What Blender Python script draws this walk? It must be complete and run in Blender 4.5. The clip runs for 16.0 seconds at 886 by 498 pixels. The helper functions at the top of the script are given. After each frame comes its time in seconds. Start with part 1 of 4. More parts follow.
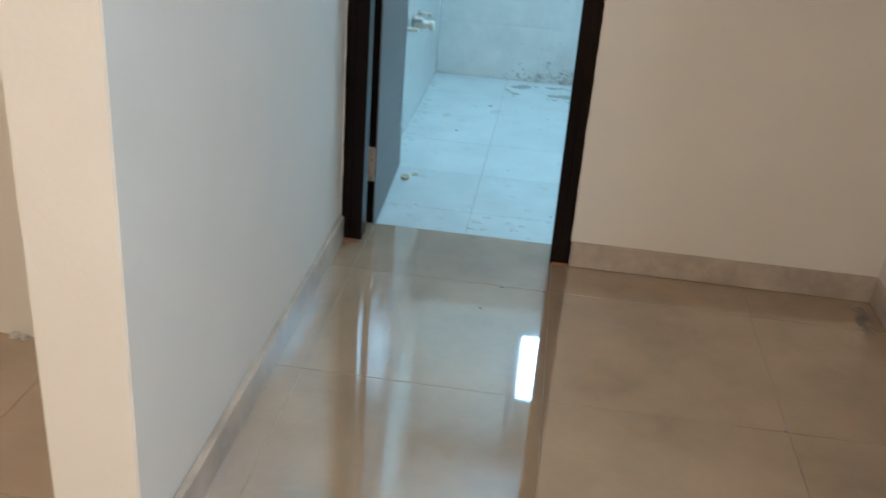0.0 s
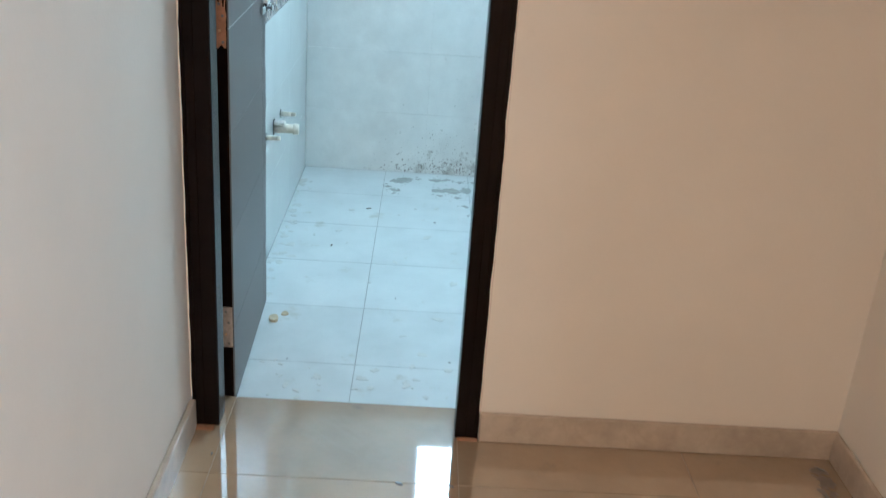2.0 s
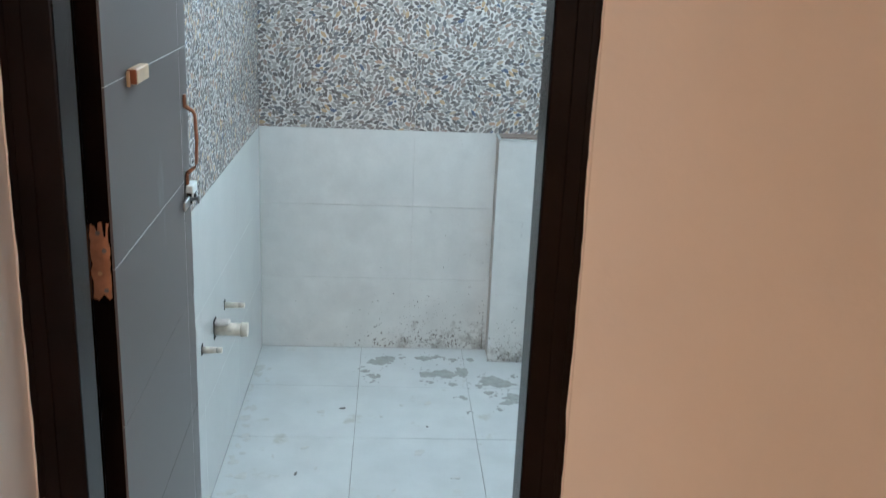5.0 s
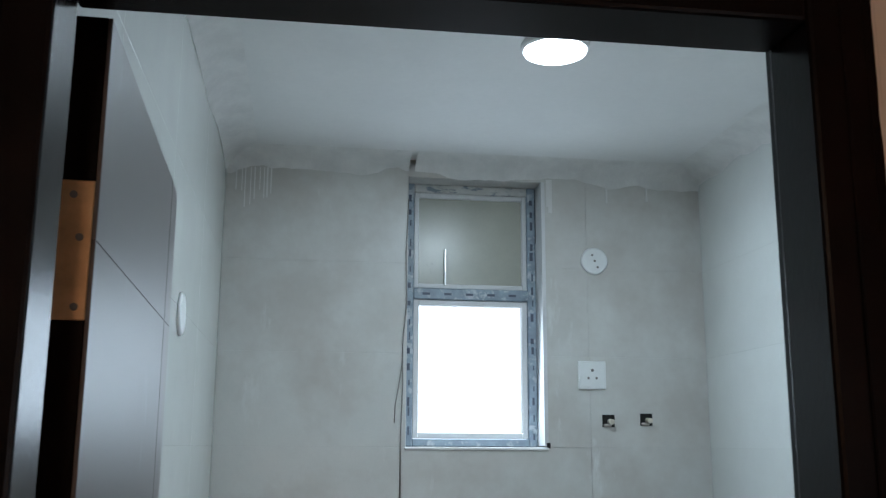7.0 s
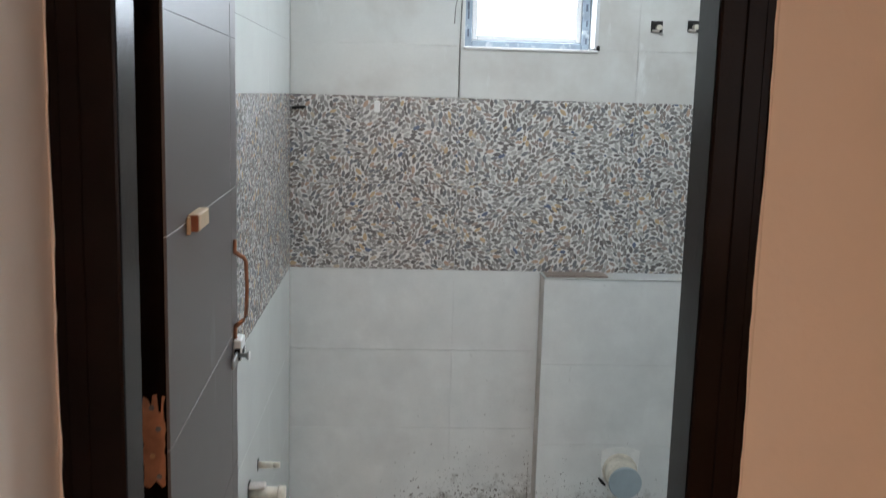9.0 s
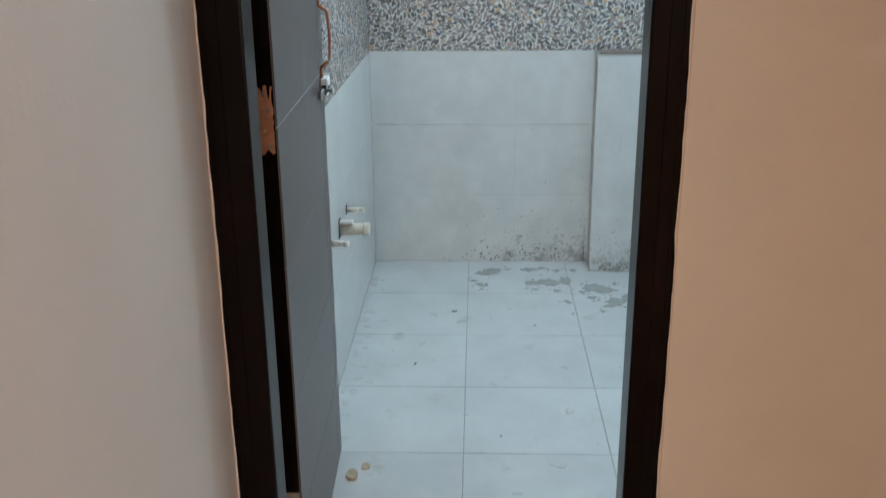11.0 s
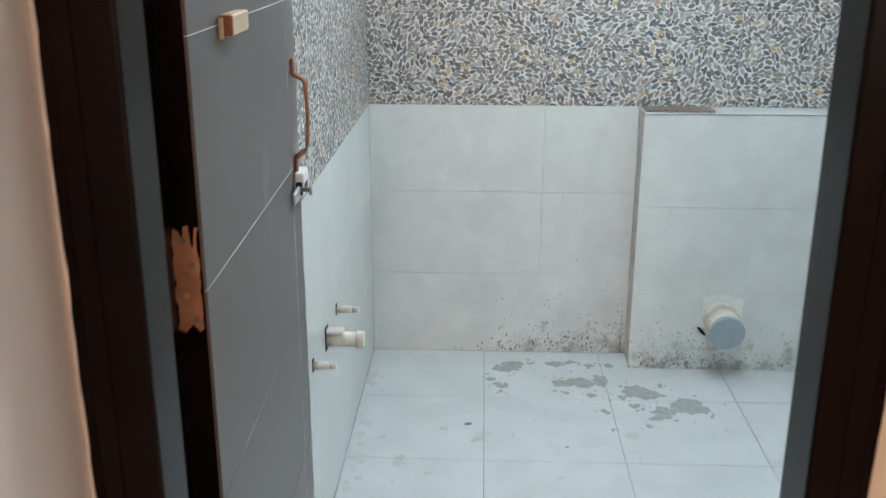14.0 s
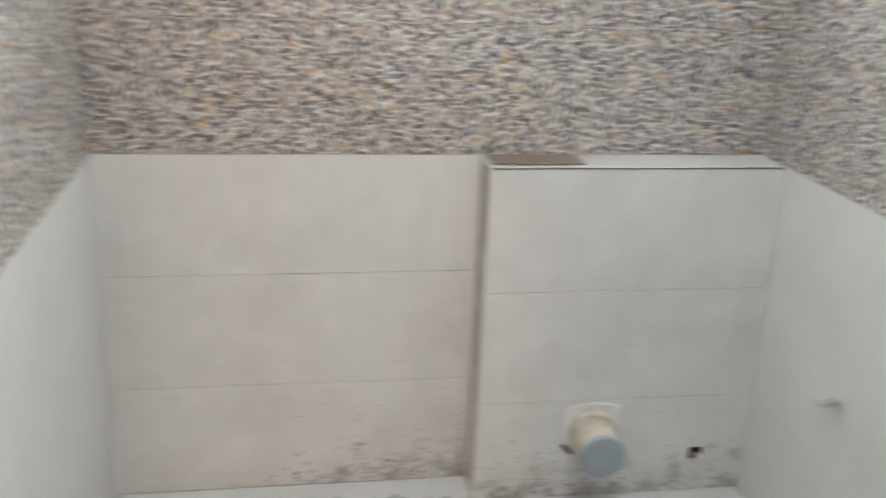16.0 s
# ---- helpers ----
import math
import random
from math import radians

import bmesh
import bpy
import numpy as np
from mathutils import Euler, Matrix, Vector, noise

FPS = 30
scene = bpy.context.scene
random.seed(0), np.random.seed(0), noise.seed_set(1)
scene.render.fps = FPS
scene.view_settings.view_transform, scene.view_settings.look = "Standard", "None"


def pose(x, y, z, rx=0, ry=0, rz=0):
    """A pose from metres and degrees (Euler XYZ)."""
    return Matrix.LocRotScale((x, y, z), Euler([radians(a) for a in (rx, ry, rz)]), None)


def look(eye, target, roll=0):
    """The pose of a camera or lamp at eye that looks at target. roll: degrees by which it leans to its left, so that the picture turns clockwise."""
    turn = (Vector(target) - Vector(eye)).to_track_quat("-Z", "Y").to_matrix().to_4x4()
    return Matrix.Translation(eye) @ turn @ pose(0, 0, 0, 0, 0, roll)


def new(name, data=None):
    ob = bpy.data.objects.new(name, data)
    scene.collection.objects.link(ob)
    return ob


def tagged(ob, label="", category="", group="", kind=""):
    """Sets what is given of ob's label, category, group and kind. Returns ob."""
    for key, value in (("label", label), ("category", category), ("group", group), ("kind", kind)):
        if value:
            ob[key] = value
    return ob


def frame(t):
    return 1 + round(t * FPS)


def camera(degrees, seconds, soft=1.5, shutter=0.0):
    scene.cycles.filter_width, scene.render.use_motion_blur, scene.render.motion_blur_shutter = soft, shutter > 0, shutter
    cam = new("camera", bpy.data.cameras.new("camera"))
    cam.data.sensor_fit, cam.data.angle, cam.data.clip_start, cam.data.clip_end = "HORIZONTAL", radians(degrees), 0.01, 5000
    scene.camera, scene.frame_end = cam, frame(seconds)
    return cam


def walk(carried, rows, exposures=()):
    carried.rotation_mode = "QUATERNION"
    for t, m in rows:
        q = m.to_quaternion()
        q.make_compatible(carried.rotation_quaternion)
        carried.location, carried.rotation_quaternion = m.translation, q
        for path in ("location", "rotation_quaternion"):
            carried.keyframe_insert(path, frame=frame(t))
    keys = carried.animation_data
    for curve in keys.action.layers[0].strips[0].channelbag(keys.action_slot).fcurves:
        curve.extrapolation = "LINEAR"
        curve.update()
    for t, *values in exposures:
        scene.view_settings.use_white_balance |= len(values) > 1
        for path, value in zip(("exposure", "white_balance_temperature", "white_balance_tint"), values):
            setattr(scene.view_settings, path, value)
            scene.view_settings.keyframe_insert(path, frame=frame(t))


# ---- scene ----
cam = camera(49.4, 16.0, soft=1.3, shutter=0.4)
PATH = [
    (0, (0.141, -0.16, 1.397), (-0.034, 1.643, 0.551), 4.5),
    (0.5, (0.026, 0.036, 1.369), (0.042, 1.806, 0.436), 6.7),
    (1, (0.056, 0.177, 1.373), (0.089, 1.932, 0.414), 5.5),
    (1.5, (0.121, 0.368, 1.49), (0.153, 2.175, 0.633), 4.8),
    (2, (0.075, 0.517, 1.499), (0.136, 2.365, 0.738), 4.1),
    (2.5, (-0.025, 0.667, 1.493), (0.081, 2.531, 0.778), 4.0),
    (3, (-0.006, 0.826, 1.474), (0.107, 2.689, 0.755), 3.8),
    (3.5, (0.09, 1.017, 1.507), (0.159, 2.893, 0.817), 3.2),
    (3.7, (0.105, 1.06, 1.502), (0.149, 2.944, 0.835), 2.6),
    (6, (-0.091, 1.809, 1.595), (0.099, 3.771, 1.253), 1.4),
    (6.5, (-0.131, 1.925, 1.631), (0.088, 3.909, 1.762), 0.3),
    (7, (-0.213, 1.993, 1.702), (0.064, 3.933, 2.103), 0.3),
    (7.5, (-0.242, 1.998, 1.633), (0.046, 3.957, 1.917), 0.3),
    (8, (-0.203, 1.944, 1.609), (0.053, 3.928, 1.585), 2.0),
    (8.5, (-0.124, 1.809, 1.555), (0.059, 3.791, 1.368), 1.8),
    (9, (-0.129, 1.697, 1.527), (-0.02, 3.669, 1.212), 1.6),
    (9.5, (-0.144, 1.545, 1.505), (-0.027, 3.506, 1.132), 1.6),
    (10, (-0.127, 1.422, 1.478), (-0.04, 3.371, 1.041), 2.0),
    (10.2, (-0.108, 1.368, 1.465), (-0.074, 3.31, 0.99), 1.3),
    (12.3, (-0.022, 1.146, 1.4), (-0.133, 2.954, 0.554), -1.1),
    (12.5, (-0.047, 1.208, 1.411), (-0.161, 3.033, 0.601), -0.9),
    (13, (-0.134, 1.396, 1.434), (-0.166, 3.266, 0.725), -0.1),
    (13.5, (-0.128, 1.647, 1.431), (-0.143, 3.54, 0.787), 0.3),
    (14, (-0.102, 1.901, 1.442), (-0.182, 3.801, 0.824), 0.1),
    (14.5, (-0.166, 2.203, 1.432), (-0.196, 4.107, 0.824), 1.1),
    (15, (-0.2, 2.46, 1.42), (-0.125, 4.356, 0.788), 2.0),
    (15.5, (-0.16, 2.704, 1.425), (-0.132, 4.591, 0.763), 1.1),
    (15.8, (-0.057, 2.819, 1.437), (0.025, 4.71, 0.79), 1.0),
    (16, (-0.058, 2.902, 1.447), (0.268, 4.763, 0.791), 2.4),
]
EXPOSURES = [(0, 0.0, 4350, -12), (0.5, 0.14, 4400, -11), (2, 0.26, 4800, -4), (3.7, 0.08, 5100, 3), (6, -0.58, 6000, 12), (6.5, -1.08, 6200, 13), (7, -1.3, 5750, 11), (7.5, -1.22, 6400, 14), (8, -0.95, 6600, 18),
             (9, -0.55, 6250, 17), (10.2, -0.45, 5750, 11), (12.4, 0.0, 5250, 4), (13.5, 0.04, 5650, 9), (14.0, 0.08, 5900, 11), (14.5, 0.0, 6500, 16), (15, -0.02, 6850, 22), (16, -0.06, 6900, 23)]
walk(cam, [(t, look(eye, target, roll)) for t, eye, target, roll in PATH], EXPOSURES)
BATH_WATTS, WINDOW_WATTS, HALL_WATTS, SKY_STRENGTH = 24.0, 10.0, 88.0, 5.0
SIDE_WATTS = 15.0

# ---- world, light ----
world = bpy.data.worlds.new("sky")
scene.world = world
world.use_nodes = True
sky = world.node_tree.nodes.new("ShaderNodeTexSky")
sky.sky_type = "NISHITA"
sky.sun_disc = False
sky.sun_elevation, sky.sun_rotation = radians(40), radians(150)
world.node_tree.links.new(sky.outputs[0], world.node_tree.nodes["Background"].inputs[0])
world.node_tree.nodes["Background"].inputs[1].default_value = 0.1


def area(name, m, size, watts, colour, size_y=None, shape="RECTANGLE"):
    lamp = bpy.data.lights.new(name, "AREA")
    lamp.shape = shape
    lamp.size, lamp.energy, lamp.color = size, watts, colour
    if size_y:
        lamp.size_y = size_y
    ob = new(name, lamp)
    ob.matrix_world = m
    return ob


sun = bpy.data.lights.new("sun", "SUN")
sun.energy, sun.angle, sun.color = 2.0, radians(0.6), (1.0, 0.95, 0.88)
new("sun", sun).matrix_world = look((-3, -8, 9), (0, 0, 0))
area("window_daylight", look((0.355, 5.20, 1.96), (0.355, 2.5, 1.5)), 0.36, WINDOW_WATTS, (0.82, 0.945, 1.0), 0.44)
area("bathroom_lamp_light", look((0.365, 4.13, 2.628), (0.365, 4.13, 0)), 0.15, BATH_WATTS, (0.85, 0.975, 0.99), shape="DISK")
area("hall_lamp_light", look((-0.40, -1.30, 2.66), (-0.40, -1.30, 0)), 0.5, HALL_WATTS, (1.0, 0.655, 0.40), 0.5)

# added neutral fill from an unseen side, to brighten the west wall
area("added_side_daylight", look((1.44, 0.25, 1.55), (0.2, 0.85, 1.35)), 0.9, SIDE_WATTS, (1.0, 0.97, 0.93), 1.0)


# ---- materials ----
def material(name, colour, rough=0.5, metal=0.0, spread=0.06, scale=6.0, bump=0.0, fine=140.0, specular=0.5, island=0.0, grain=0.03):
    """Base colour with stains and grain at two sizes, in world metres."""
    m = bpy.data.materials.new(name)
    m.use_nodes = True
    t = m.node_tree
    b = t.nodes["Principled BSDF"]
    geo = t.nodes.new("ShaderNodeNewGeometry")
    big = t.nodes.new("ShaderNodeTexNoise")
    big.inputs["Scale"].default_value, big.inputs["Detail"].default_value, big.inputs["Roughness"].default_value = scale, 6, 0.6
    small = t.nodes.new("ShaderNodeTexNoise")
    small.inputs["Scale"].default_value, small.inputs["Detail"].default_value = fine, 3
    for n in (big, small):
        t.links.new(geo.outputs["Position"], n.inputs["Vector"])
    lo, hi = [max(0.0, c * (1 - spread)) for c in colour], [min(1.0, c * (1 + spread)) for c in colour]
    ramp = t.nodes.new("ShaderNodeValToRGB")
    ramp.color_ramp.elements[0].position, ramp.color_ramp.elements[1].position = 0.32, 0.68
    ramp.color_ramp.elements[0].color, ramp.color_ramp.elements[1].color = (*lo, 1), (*hi, 1)
    t.links.new(big.outputs["Fac"], ramp.inputs["Fac"])
    mix = t.nodes.new("ShaderNodeHueSaturation")
    val = t.nodes.new("ShaderNodeMapRange")
    val.inputs["To Min"].default_value, val.inputs["To Max"].default_value = 1 - grain, 1 + grain
    t.links.new(small.outputs["Fac"], val.inputs["Value"])
    t.links.new(val.outputs["Result"], mix.inputs["Value"])
    t.links.new(ramp.outputs["Color"], mix.inputs["Color"])
    last = mix.outputs["Color"]
    if island:
        info = t.nodes.new("ShaderNodeObjectInfo")
        hv = t.nodes.new("ShaderNodeHueSaturation")
        r = t.nodes.new("ShaderNodeMapRange")
        r.inputs["To Min"].default_value, r.inputs["To Max"].default_value = 1 - island, 1 + island
        t.links.new(info.outputs["Random"], r.inputs["Value"])
        t.links.new(r.outputs["Result"], hv.inputs["Value"])
        t.links.new(last, hv.inputs["Color"])
        last = hv.outputs["Color"]
    t.links.new(last, b.inputs["Base Color"])
    rr = t.nodes.new("ShaderNodeMapRange")
    rr.inputs["To Min"].default_value, rr.inputs["To Max"].default_value = rough * 0.9, min(1.0, rough * 1.12)
    t.links.new(big.outputs["Fac"], rr.inputs["Value"])
    t.links.new(rr.outputs["Result"], b.inputs["Roughness"])
    b.inputs["Metallic"].default_value, b.inputs["Specular IOR Level"].default_value = metal, specular
    if bump:
        bp = t.nodes.new("ShaderNodeBump")
        bp.inputs["Strength"].default_value, bp.inputs["Distance"].default_value = bump, 0.002
        t.links.new(small.outputs["Fac"], bp.inputs["Height"])
        t.links.new(bp.outputs["Normal"], b.inputs["Normal"])
    return m


def blotches(m, colour, scale, low, high, z=None, stretch=(1, 1, 1), x=None):
    """Lays stains of a colour over a material: where a noise passes from low to high, and, with z, thinning out up to that height."""
    t = m.node_tree
    b = t.nodes["Principled BSDF"]
    geo = t.nodes.new("ShaderNodeNewGeometry")
    mp = t.nodes.new("ShaderNodeMapping")
    mp.inputs["Scale"].default_value = stretch
    t.links.new(geo.outputs["Position"], mp.inputs["Vector"])
    n = t.nodes.new("ShaderNodeTexNoise")
    n.inputs["Scale"].default_value, n.inputs["Detail"].default_value, n.inputs["Roughness"].default_value = scale, 5, 0.65
    t.links.new(mp.outputs["Vector"], n.inputs["Vector"])
    source = n.outputs["Fac"]
    if z:
        sep = t.nodes.new("ShaderNodeSeparateXYZ")
        t.links.new(geo.outputs["Position"], sep.inputs["Vector"])
        fall = t.nodes.new("ShaderNodeMapRange")
        fall.inputs["From Min"].default_value, fall.inputs["From Max"].default_value = 0.0, z
        fall.inputs["To Min"].default_value, fall.inputs["To Max"].default_value = 0.13, -0.10
        t.links.new(sep.outputs["Z"], fall.inputs["Value"])
        add = t.nodes.new("ShaderNodeMath")
        t.links.new(source, add.inputs[0])
        t.links.new(fall.outputs["Result"], add.inputs[1])
        source = add.outputs[0]
        if x:
            side = t.nodes.new("ShaderNodeMapRange")
            side.inputs["From Min"].default_value, side.inputs["From Max"].default_value = x
            side.inputs["To Min"].default_value, side.inputs["To Max"].default_value = -0.2, 0.0
            t.links.new(sep.outputs["X"], side.inputs["Value"])
            more = t.nodes.new("ShaderNodeMath")
            t.links.new(source, more.inputs[0])
            t.links.new(side.outputs["Result"], more.inputs[1])
            source = more.outputs[0]
    cut = t.nodes.new("ShaderNodeMapRange")
    cut.inputs["From Min"].default_value, cut.inputs["From Max"].default_value = low, high
    t.links.new(source, cut.inputs["Value"])
    mix = t.nodes.new("ShaderNodeMix")
    mix.data_type = "RGBA"
    link = b.inputs["Base Color"].links[0]
    t.links.new(link.from_socket, mix.inputs["A"])
    mix.inputs["B"].default_value = (*colour, 1)
    t.links.new(cut.outputs["Result"], mix.inputs["Factor"])
    t.links.new(mix.outputs["Result"], b.inputs["Base Color"])
    return m


def veined(m, colour, scale):
    """Thin wandering marble veins."""
    t = m.node_tree
    b = t.nodes["Principled BSDF"]
    geo = t.nodes.new("ShaderNodeNewGeometry")
    n = t.nodes.new("ShaderNodeTexNoise")
    n.inputs["Scale"].default_value, n.inputs["Detail"].default_value, n.inputs["Distortion"].default_value = scale, 4, 1.2
    t.links.new(geo.outputs["Position"], n.inputs["Vector"])
    ramp = t.nodes.new("ShaderNodeValToRGB")
    e = ramp.color_ramp.elements
    e[0].position, e[0].color = 0.47, (0, 0, 0, 1)
    e[1].position, e[1].color = 0.53, (0, 0, 0, 1)
    mid = e.new(0.50)
    mid.color = (0.14, 0.14, 0.14, 1)
    t.links.new(n.outputs["Fac"], ramp.inputs["Fac"])
    mix = t.nodes.new("ShaderNodeMix")
    mix.data_type = "RGBA"
    link = b.inputs["Base Color"].links[0]
    t.links.new(link.from_socket, mix.inputs["A"])
    mix.inputs["B"].default_value = (*colour, 1)
    t.links.new(ramp.outputs["Color"], mix.inputs["Factor"])
    t.links.new(mix.outputs["Result"], b.inputs["Base Color"])
    return m


PAINT = material("cream_wall_paint", (0.745, 0.662, 0.579), 0.6, spread=0.025, scale=3, bump=0.25, fine=90, grain=0.01)
blotches(PAINT, (0.60, 0.53, 0.45), 4.5, 0.70, 0.95)
blotches(PAINT, (0.45, 0.38, 0.31), 26, 0.775, 0.81)
CEIL = material("white_ceiling_plaster", (0.73, 0.725, 0.71), 0.7, spread=0.03, scale=3, bump=0.2, fine=60)
MARBLE = veined(material("beige_polished_marble", (0.37, 0.258, 0.16), 0.04, spread=0.15, scale=3.2, specular=1.0, island=0.05), (0.36, 0.27, 0.19), 2.4)
blotches(MARBLE, (0.25, 0.18, 0.13), 5.5, 0.66, 0.78)
MARBLE.node_tree.nodes["Principled BSDF"].inputs["Coat Weight"].default_value = 1.0
MARBLE.node_tree.nodes["Principled BSDF"].inputs["Coat Roughness"].default_value = 0.025
MARBLE.node_tree.nodes["Principled BSDF"].inputs["Coat IOR"].default_value = 1.95
SKIRT = veined(material("beige_marble_skirting", (0.46, 0.37, 0.29), 0.42, spread=0.18, scale=9, specular=0.4), (0.30, 0.22, 0.16), 7)
HALL_GROUT = material("brown_floor_grout", (0.38, 0.305, 0.235), 0.9, spread=0.25, scale=12)
GROUT = material("grey_floor_grout", (0.36, 0.36, 0.345), 0.9, spread=0.3, scale=12)
PALE_GROUT = material("pale_wall_grout", (0.52, 0.51, 0.49), 0.9, spread=0.12, scale=14)
FLOOR_TILE = material("white_floor_tile", (0.585, 0.595, 0.585), 0.44, spread=0.07, scale=5, island=0.025, bump=0.05)
blotches(FLOOR_TILE, (0.50, 0.49, 0.45), 7.0, 0.62, 0.70)
blotches(FLOOR_TILE, (0.33, 0.32, 0.29), 17.0, 0.715, 0.745)
blotches(FLOOR_TILE, (0.36, 0.35, 0.33), 55.0, 0.745, 0.80)
WALL_TILE = material("off_white_wall_tile", (0.68, 0.695, 0.67), 0.035, spread=0.03, scale=5, island=0.015)
HIGH_TILE = material("upper_wall_tile_with_dust_film", (0.64, 0.635, 0.605), 0.3, spread=0.04, scale=5, island=0.015)
blotches(HIGH_TILE, (0.53, 0.505, 0.47), 2.6, 0.42, 0.66)
blotches(HIGH_TILE, (0.70, 0.70, 0.68), 9.0, 0.64, 0.74, stretch=(1, 1, 0.3))
BACK_TILE = material("dusty_off_white_wall_tile", (0.68, 0.68, 0.66), 0.36, spread=0.06, scale=8, island=0.015)
blotches(BACK_TILE, (0.60, 0.595, 0.575), 3.5, 0.50, 0.75)
blotches(BACK_TILE, (0.36, 0.345, 0.325), 75.0, 0.645, 0.74, z=0.36, x=(-0.25, 0.2))
blotches(BACK_TILE, (0.40, 0.385, 0.36), 18.0, 0.56, 0.72, z=0.19, x=(-0.3, 0.15))
MORTAR = material("brown_grey_mortar", (0.57, 0.52, 0.475), 0.9, spread=0.15, scale=15, bump=0.6, fine=120)
PLASTER = material("rough_white_plaster", (0.72, 0.71, 0.69), 0.85, spread=0.08, scale=12, bump=0.7, fine=70)
DARK_WOOD = material("dark_brown_polished_wood", (0.0075, 0.0042, 0.0033), 0.25, spread=0.35, scale=9, bump=0.10, fine=220, specular=0.10)
RAW_WOOD = material("raw_brown_frame_wood", (0.30, 0.14, 0.07), 0.8, spread=0.25, scale=25, bump=0.4)
LAMINATE = material("grey_door_laminate", (0.124, 0.106, 0.103), 0.40, specular=0.5, spread=0.07, scale=4, bump=0.06, fine=300)
blotches(LAMINATE, (0.21, 0.21, 0.22), 9, 0.62, 0.80, stretch=(1, 1, 0.35))
# dust of the upright groove; also the painted lit lip of low level grooves
GROOVE = material("pale_groove_dust_and_lit_lip", (0.70, 0.69, 0.67), 0.8, spread=0.15, scale=30)
PALE_WOOD = material("pale_sawn_pine", (0.62, 0.46, 0.29), 0.6, spread=0.12, scale=30, bump=0.2)
RED_WOOD = material("reddish_wood_end", (0.24, 0.075, 0.03), 0.6, spread=0.2, scale=40)
COPPER = material("brushed_copper", (0.42, 0.20, 0.12), 0.34, metal=0.9, spread=0.15, scale=30)
STEEL = material("dull_steel", (0.55, 0.55, 0.54), 0.3, metal=0.9, spread=0.12, scale=30)
BRASS = material("brass_hinge_plate", (0.66, 0.42, 0.22), 0.42, metal=0.55, spread=0.14, scale=40, bump=0.1)
COPPER_HINGE = material("copper_hinge_plate", (0.47, 0.225, 0.125), 0.5, metal=0.35, spread=0.2, scale=40, bump=0.1)
DULL_HINGE = material("dull_painted_hinge", (0.43, 0.35, 0.29), 0.55, metal=0.2, spread=0.25, scale=60, bump=0.2)
# black that paints the shade inside holes; also colours the dark rod
HOLE = material("hole_shade_and_dark_bits_black", (0.012, 0.011, 0.010), 0.9, spread=0.2)
CREAM_PLASTIC = material("dusty_cream_plastic", (0.64, 0.585, 0.485), 0.5, spread=0.18, scale=40, bump=0.2)
GREY_CAP = material("blue_grey_pipe_cap", (0.34, 0.40, 0.43), 0.45, spread=0.06, scale=20)
WHITE_PLASTIC = material("white_plastic", (0.80, 0.81, 0.80), 0.32, spread=0.03, scale=20)
UPVC = material("white_window_profile", (0.66, 0.66, 0.66), 0.3, spread=0.03, scale=15)
FILM = material("blue_grey_protective_film", (0.26, 0.315, 0.37), 0.4, spread=0.25, scale=18)
blotches(FILM, (0.50, 0.53, 0.56), 34, 0.54, 0.64)
SMEARED = material("plaster_smeared_film", (0.55, 0.545, 0.52), 0.7, spread=0.08, scale=20, bump=0.5, fine=80)
blotches(SMEARED, (0.22, 0.25, 0.29), 22, 0.52, 0.60, stretch=(0.6, 1, 1.4))
FILM_MARK = material("navy_film_print", (0.07, 0.085, 0.12), 0.5)
PATCH = material("white_plaster_patch", (0.78, 0.77, 0.74), 0.85, spread=0.07, scale=30, bump=0.8, fine=90)
STONE = material("brown_stone_offcut", (0.20, 0.15, 0.12), 0.5, spread=0.2, scale=40, bump=0.2)
CEMENT = material("dried_cement_splash", (0.37, 0.37, 0.35), 0.9, spread=0.14, scale=40, bump=0.5)
SMEAR = material("pale_grey_dust_smear", (0.58, 0.575, 0.545), 0.7, spread=0.08, scale=30)
DARK_FLAKE = material("dark_debris_and_hole_shade", (0.19, 0.18, 0.165), 0.8, spread=0.3, scale=60)
MOULD = material("grey_brown_mould", (0.27, 0.255, 0.235), 0.8, spread=0.3, scale=60)
TAN = material("tan_debris", (0.47, 0.38, 0.25), 0.8, spread=0.2, scale=60)
WIRE = material("grey_thin_cable", (0.28, 0.27, 0.25), 0.6, spread=0.1)


